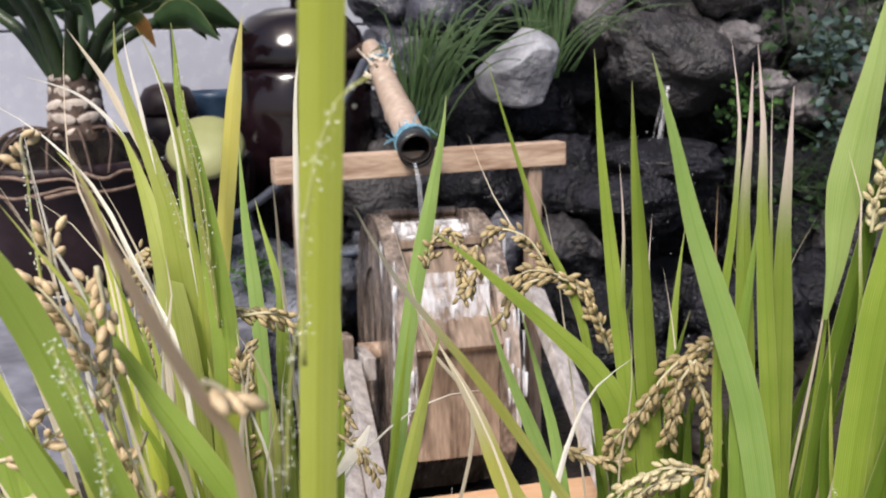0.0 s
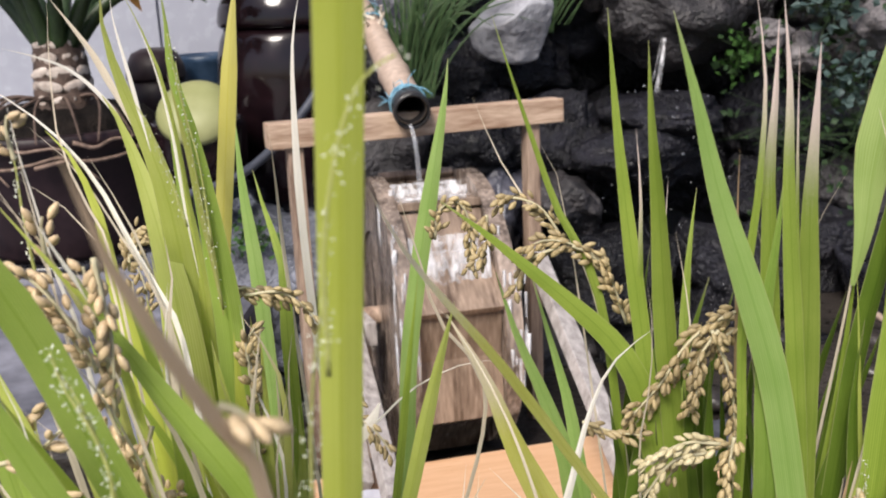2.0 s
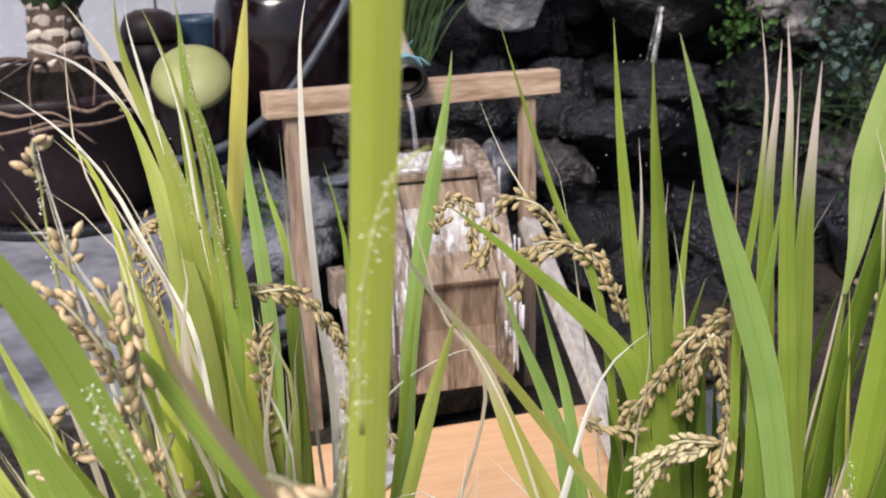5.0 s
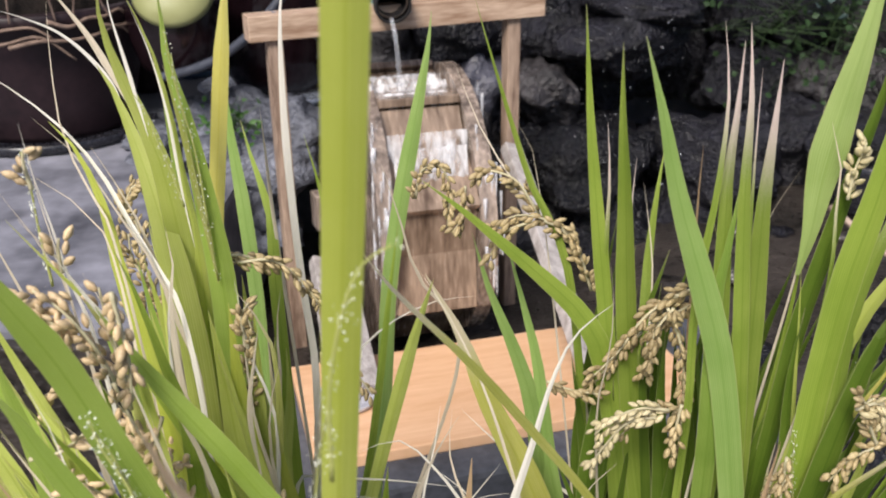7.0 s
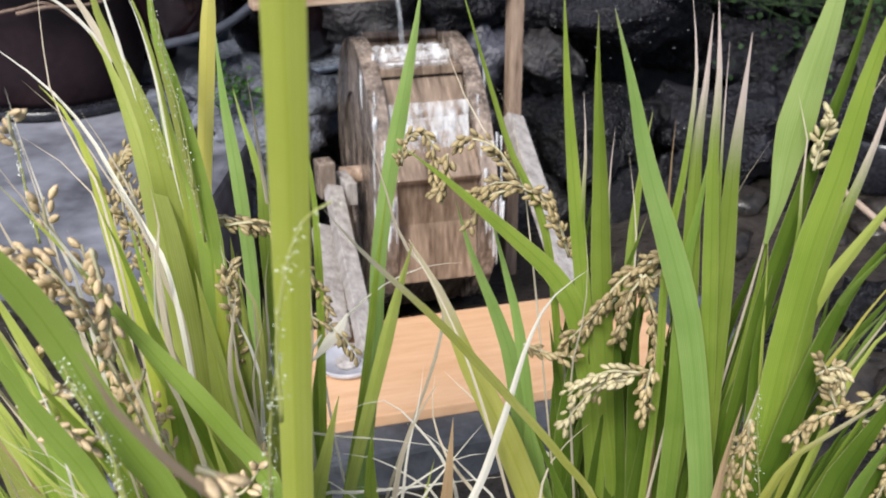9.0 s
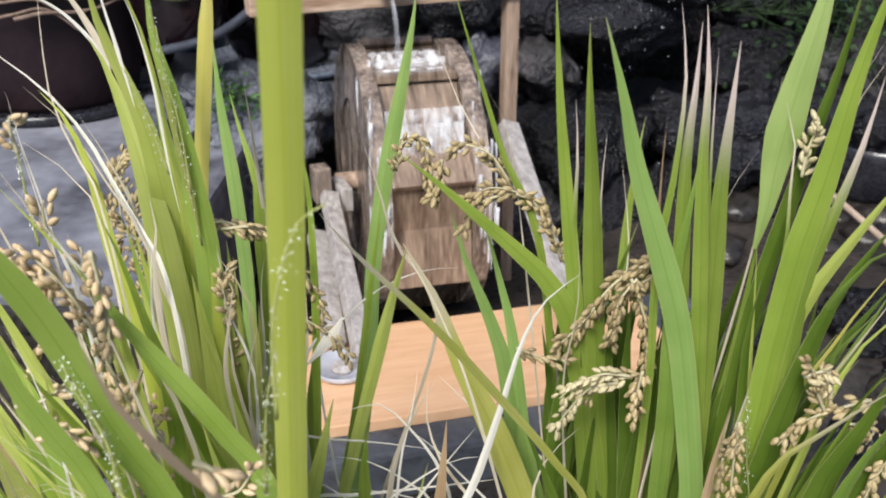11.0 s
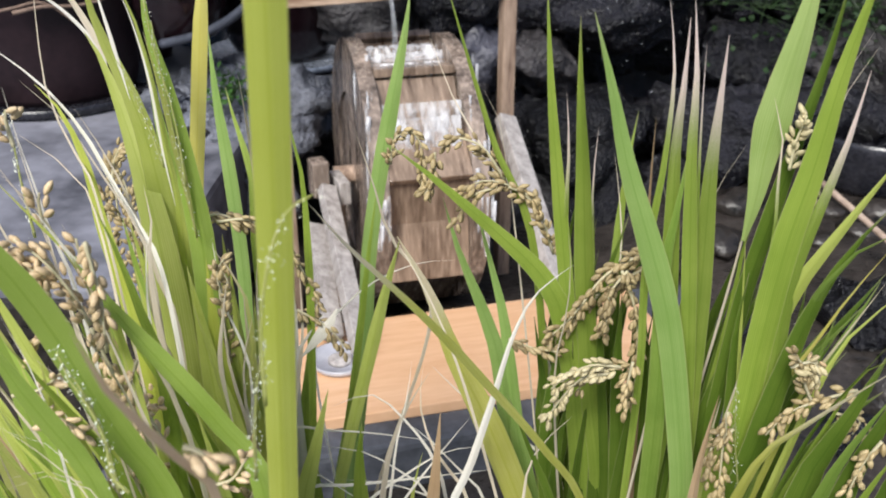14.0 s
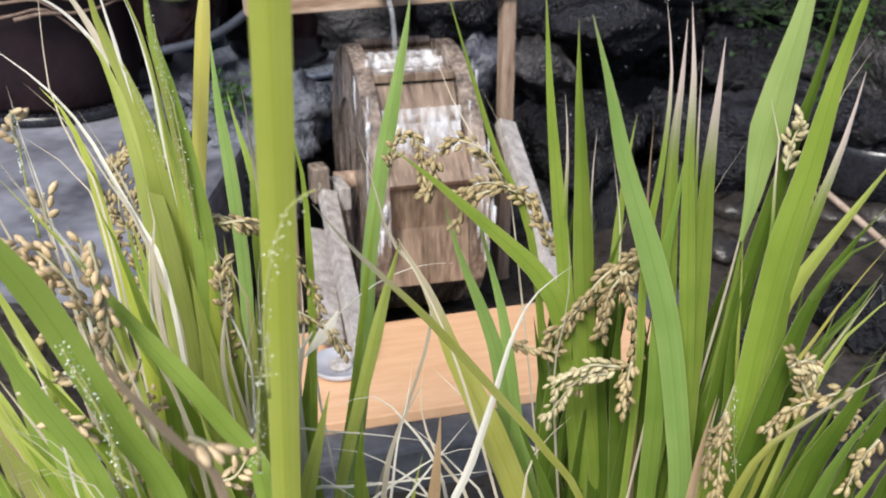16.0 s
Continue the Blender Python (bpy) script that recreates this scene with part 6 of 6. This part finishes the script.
leaf(plant_right, deep_shaded, 0.0200, (0.259, 0.500, 0.672), (0.268, 0.500, 0.708), (0.291, 0.500, 0.744), (0.308, 0.500, 0.761))
leaf(plant_right, deep_shaded, 0.0090, (0.132, 0.500, 0.669), (0.127, 0.500, 0.724), (0.121, 0.500, 0.782), (0.118, 0.500, 0.822))
leaf(plant_right, deep_shaded, 0.0100, (0.141, 0.500, 0.669), (0.137, 0.500, 0.724), (0.134, 0.500, 0.783), (0.132, 0.500, 0.822))
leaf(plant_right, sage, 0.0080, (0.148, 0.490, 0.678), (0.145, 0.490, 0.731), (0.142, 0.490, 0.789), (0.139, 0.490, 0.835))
leaf(plant_right, deep_shaded, 0.0100, (0.159, 0.490, 0.678), (0.155, 0.490, 0.732), (0.151, 0.490, 0.789), (0.148, 0.490, 0.835))
leaf(plant_right, deep_shaded, 0.0100, (0.175, 0.500, 0.670), (0.168, 0.500, 0.724), (0.161, 0.500, 0.783), (0.155, 0.500, 0.830))
leaf(plant_right, deep_shaded, 0.0085, (0.120, 0.480, 0.686), (0.115, 0.480, 0.730), (0.108, 0.480, 0.775), (0.095, 0.480, 0.825))
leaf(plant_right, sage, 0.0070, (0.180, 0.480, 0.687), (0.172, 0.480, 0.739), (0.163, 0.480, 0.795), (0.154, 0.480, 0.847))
leaf(plant_right, deep_shaded, 0.0070, (0.132, 0.470, 0.695), (0.127, 0.470, 0.742), (0.123, 0.470, 0.782), (0.122, 0.470, 0.816))
leaf(plant_right, pale, 0.0024, (0.160, 0.440, 0.729), (0.154, 0.440, 0.799), (0.150, 0.440, 0.848), (0.145, 0.440, 0.874))
panicle(plant_right, husk_near, 0.0050, (0.215, 0.410, 0.832), (0.219, 0.410, 0.837), (0.223, 0.410, 0.840), (0.226, 0.410, 0.833), (0.224, 0.410, 0.822))
leaf(plant_mid, white, 0.0075, (-0.026, 0.500, 0.816), (-0.031, 0.500, 0.806), (-0.040, 0.500, 0.794), (-0.050, 0.500, 0.781), taper=0.03, from_foot=False)
panicle(plant_mid, gold, 0.0052, (-0.157, 0.520, 0.887), (-0.154, 0.520, 0.901), (-0.148, 0.520, 0.910), (-0.142, 0.520, 0.908))
panicle(plant_mid, gold, 0.0056, (-0.152, 0.520, 0.856), (-0.156, 0.520, 0.867), (-0.156, 0.520, 0.881))
panicle(plant_near, husk_near, 0.0046, (-0.092, 0.360, 0.839), (-0.100, 0.360, 0.842), (-0.105, 0.360, 0.849), (-0.110, 0.360, 0.854))
panicle(plant_near, husk_near, 0.0046, (-0.130, 0.360, 0.883), (-0.138, 0.360, 0.877), (-0.145, 0.360, 0.868))
leaf(plant_near, straw, 0.0021, (-0.083, 0.360, 0.790), (-0.086, 0.357, 0.822), (-0.092, 0.353, 0.843), (-0.093, 0.350, 0.875), from_foot=False)
leaf(plant_near, straw, 0.0021, (-0.091, 0.360, 0.786), (-0.097, 0.357, 0.825), (-0.101, 0.353, 0.855), (-0.104, 0.350, 0.875), from_foot=False)
leaf(plant_near, straw, 0.0021, (-0.134, 0.360, 0.792), (-0.142, 0.355, 0.810), (-0.156, 0.350, 0.810), from_foot=False)
leaf(plant_near, straw, 0.0021, (-0.129, 0.360, 0.789), (-0.137, 0.355, 0.808), (-0.149, 0.350, 0.807), from_foot=False)
leaf(plant_near, straw, 0.0021, (-0.055, 0.360, 0.827), (-0.057, 0.357, 0.869), (-0.052, 0.353, 0.896), (-0.048, 0.350, 0.914), from_foot=False)


def fill(plant, n, low, high, x_span, y_span, lean, materials, seed_no):
    """The inner leaves of a clump, shorter than the ones that stand out."""
    r = random.Random(seed_no)
    for k in range(n):
        x, y, z = r.uniform(*x_span), r.uniform(*y_span), r.uniform(low, high)
        lx = lean[0] * r.uniform(0.3, 1.3) + r.uniform(-0.015, 0.015)
        leaf(plant, materials[k % len(materials)], r.uniform(0.007, 0.012) * (0.3 if materials[k % len(materials)] in (straw, brown) else 1), (x, y, z - 0.16), (x + lx * 0.35, y, z - 0.08), (x + lx, y + lean[1], z))


# right clump's inner leaves carry its inner shade in their colour
fill(plant_right, 34, 0.78, 0.90, (0.095, 0.175), (0.44, 0.52), (0.02, 0), (deep_shaded, deep_shaded, deep_shaded), 1)
fill(plant_right, 16, 0.78, 0.87, (0.16, 0.23), (0.43, 0.51), (0.05, 0), (deep_shaded, deep_shaded, sage), 2)
fill(plant_left, 30, 0.80, 0.91, (-0.13, -0.075), (0.45, 0.53), (-0.015, 0), (light, fresh, light, bright), 3)
fill(plant_near, 20, 0.82, 0.90, (-0.11, -0.045), (0.33, 0.40), (-0.05, 0), (fresh, light, green, straw), 4)
fill(plant_near, 10, 0.84, 0.90, (-0.12, -0.06), (0.28, 0.33), (-0.05, 0), (straw, light, brown, straw), 5)

fill(plant_near, 11, 0.86, 0.94, (-0.165, -0.105), (0.33, 0.42), (-0.05, 0), (fresh, straw, green, light, pale), 6)
fill(plant_near, 12, 0.83, 0.90, (-0.14, -0.08), (0.29, 0.34), (-0.05, 0), (fresh, straw, green, light), 7)

# ---- wall panels, last ----
panel_mesh = None
for row in range(6):
    for col in range(-2, 12):
        x = -0.26 - 0.30 * col
        z = 0.61 + 0.30 * row
        if x > 0.3:
            continue
        if panel_mesh is None:
            ob = part("panel", box(0.294, 0.012, 0.294, Matrix(), 0.002), tile_white)
            panel_mesh = ob.data
        else:
            ob = new("panel", panel_mesh)
        ob.parent = wall
        ob.matrix_world = pose(x, 2.355, z)
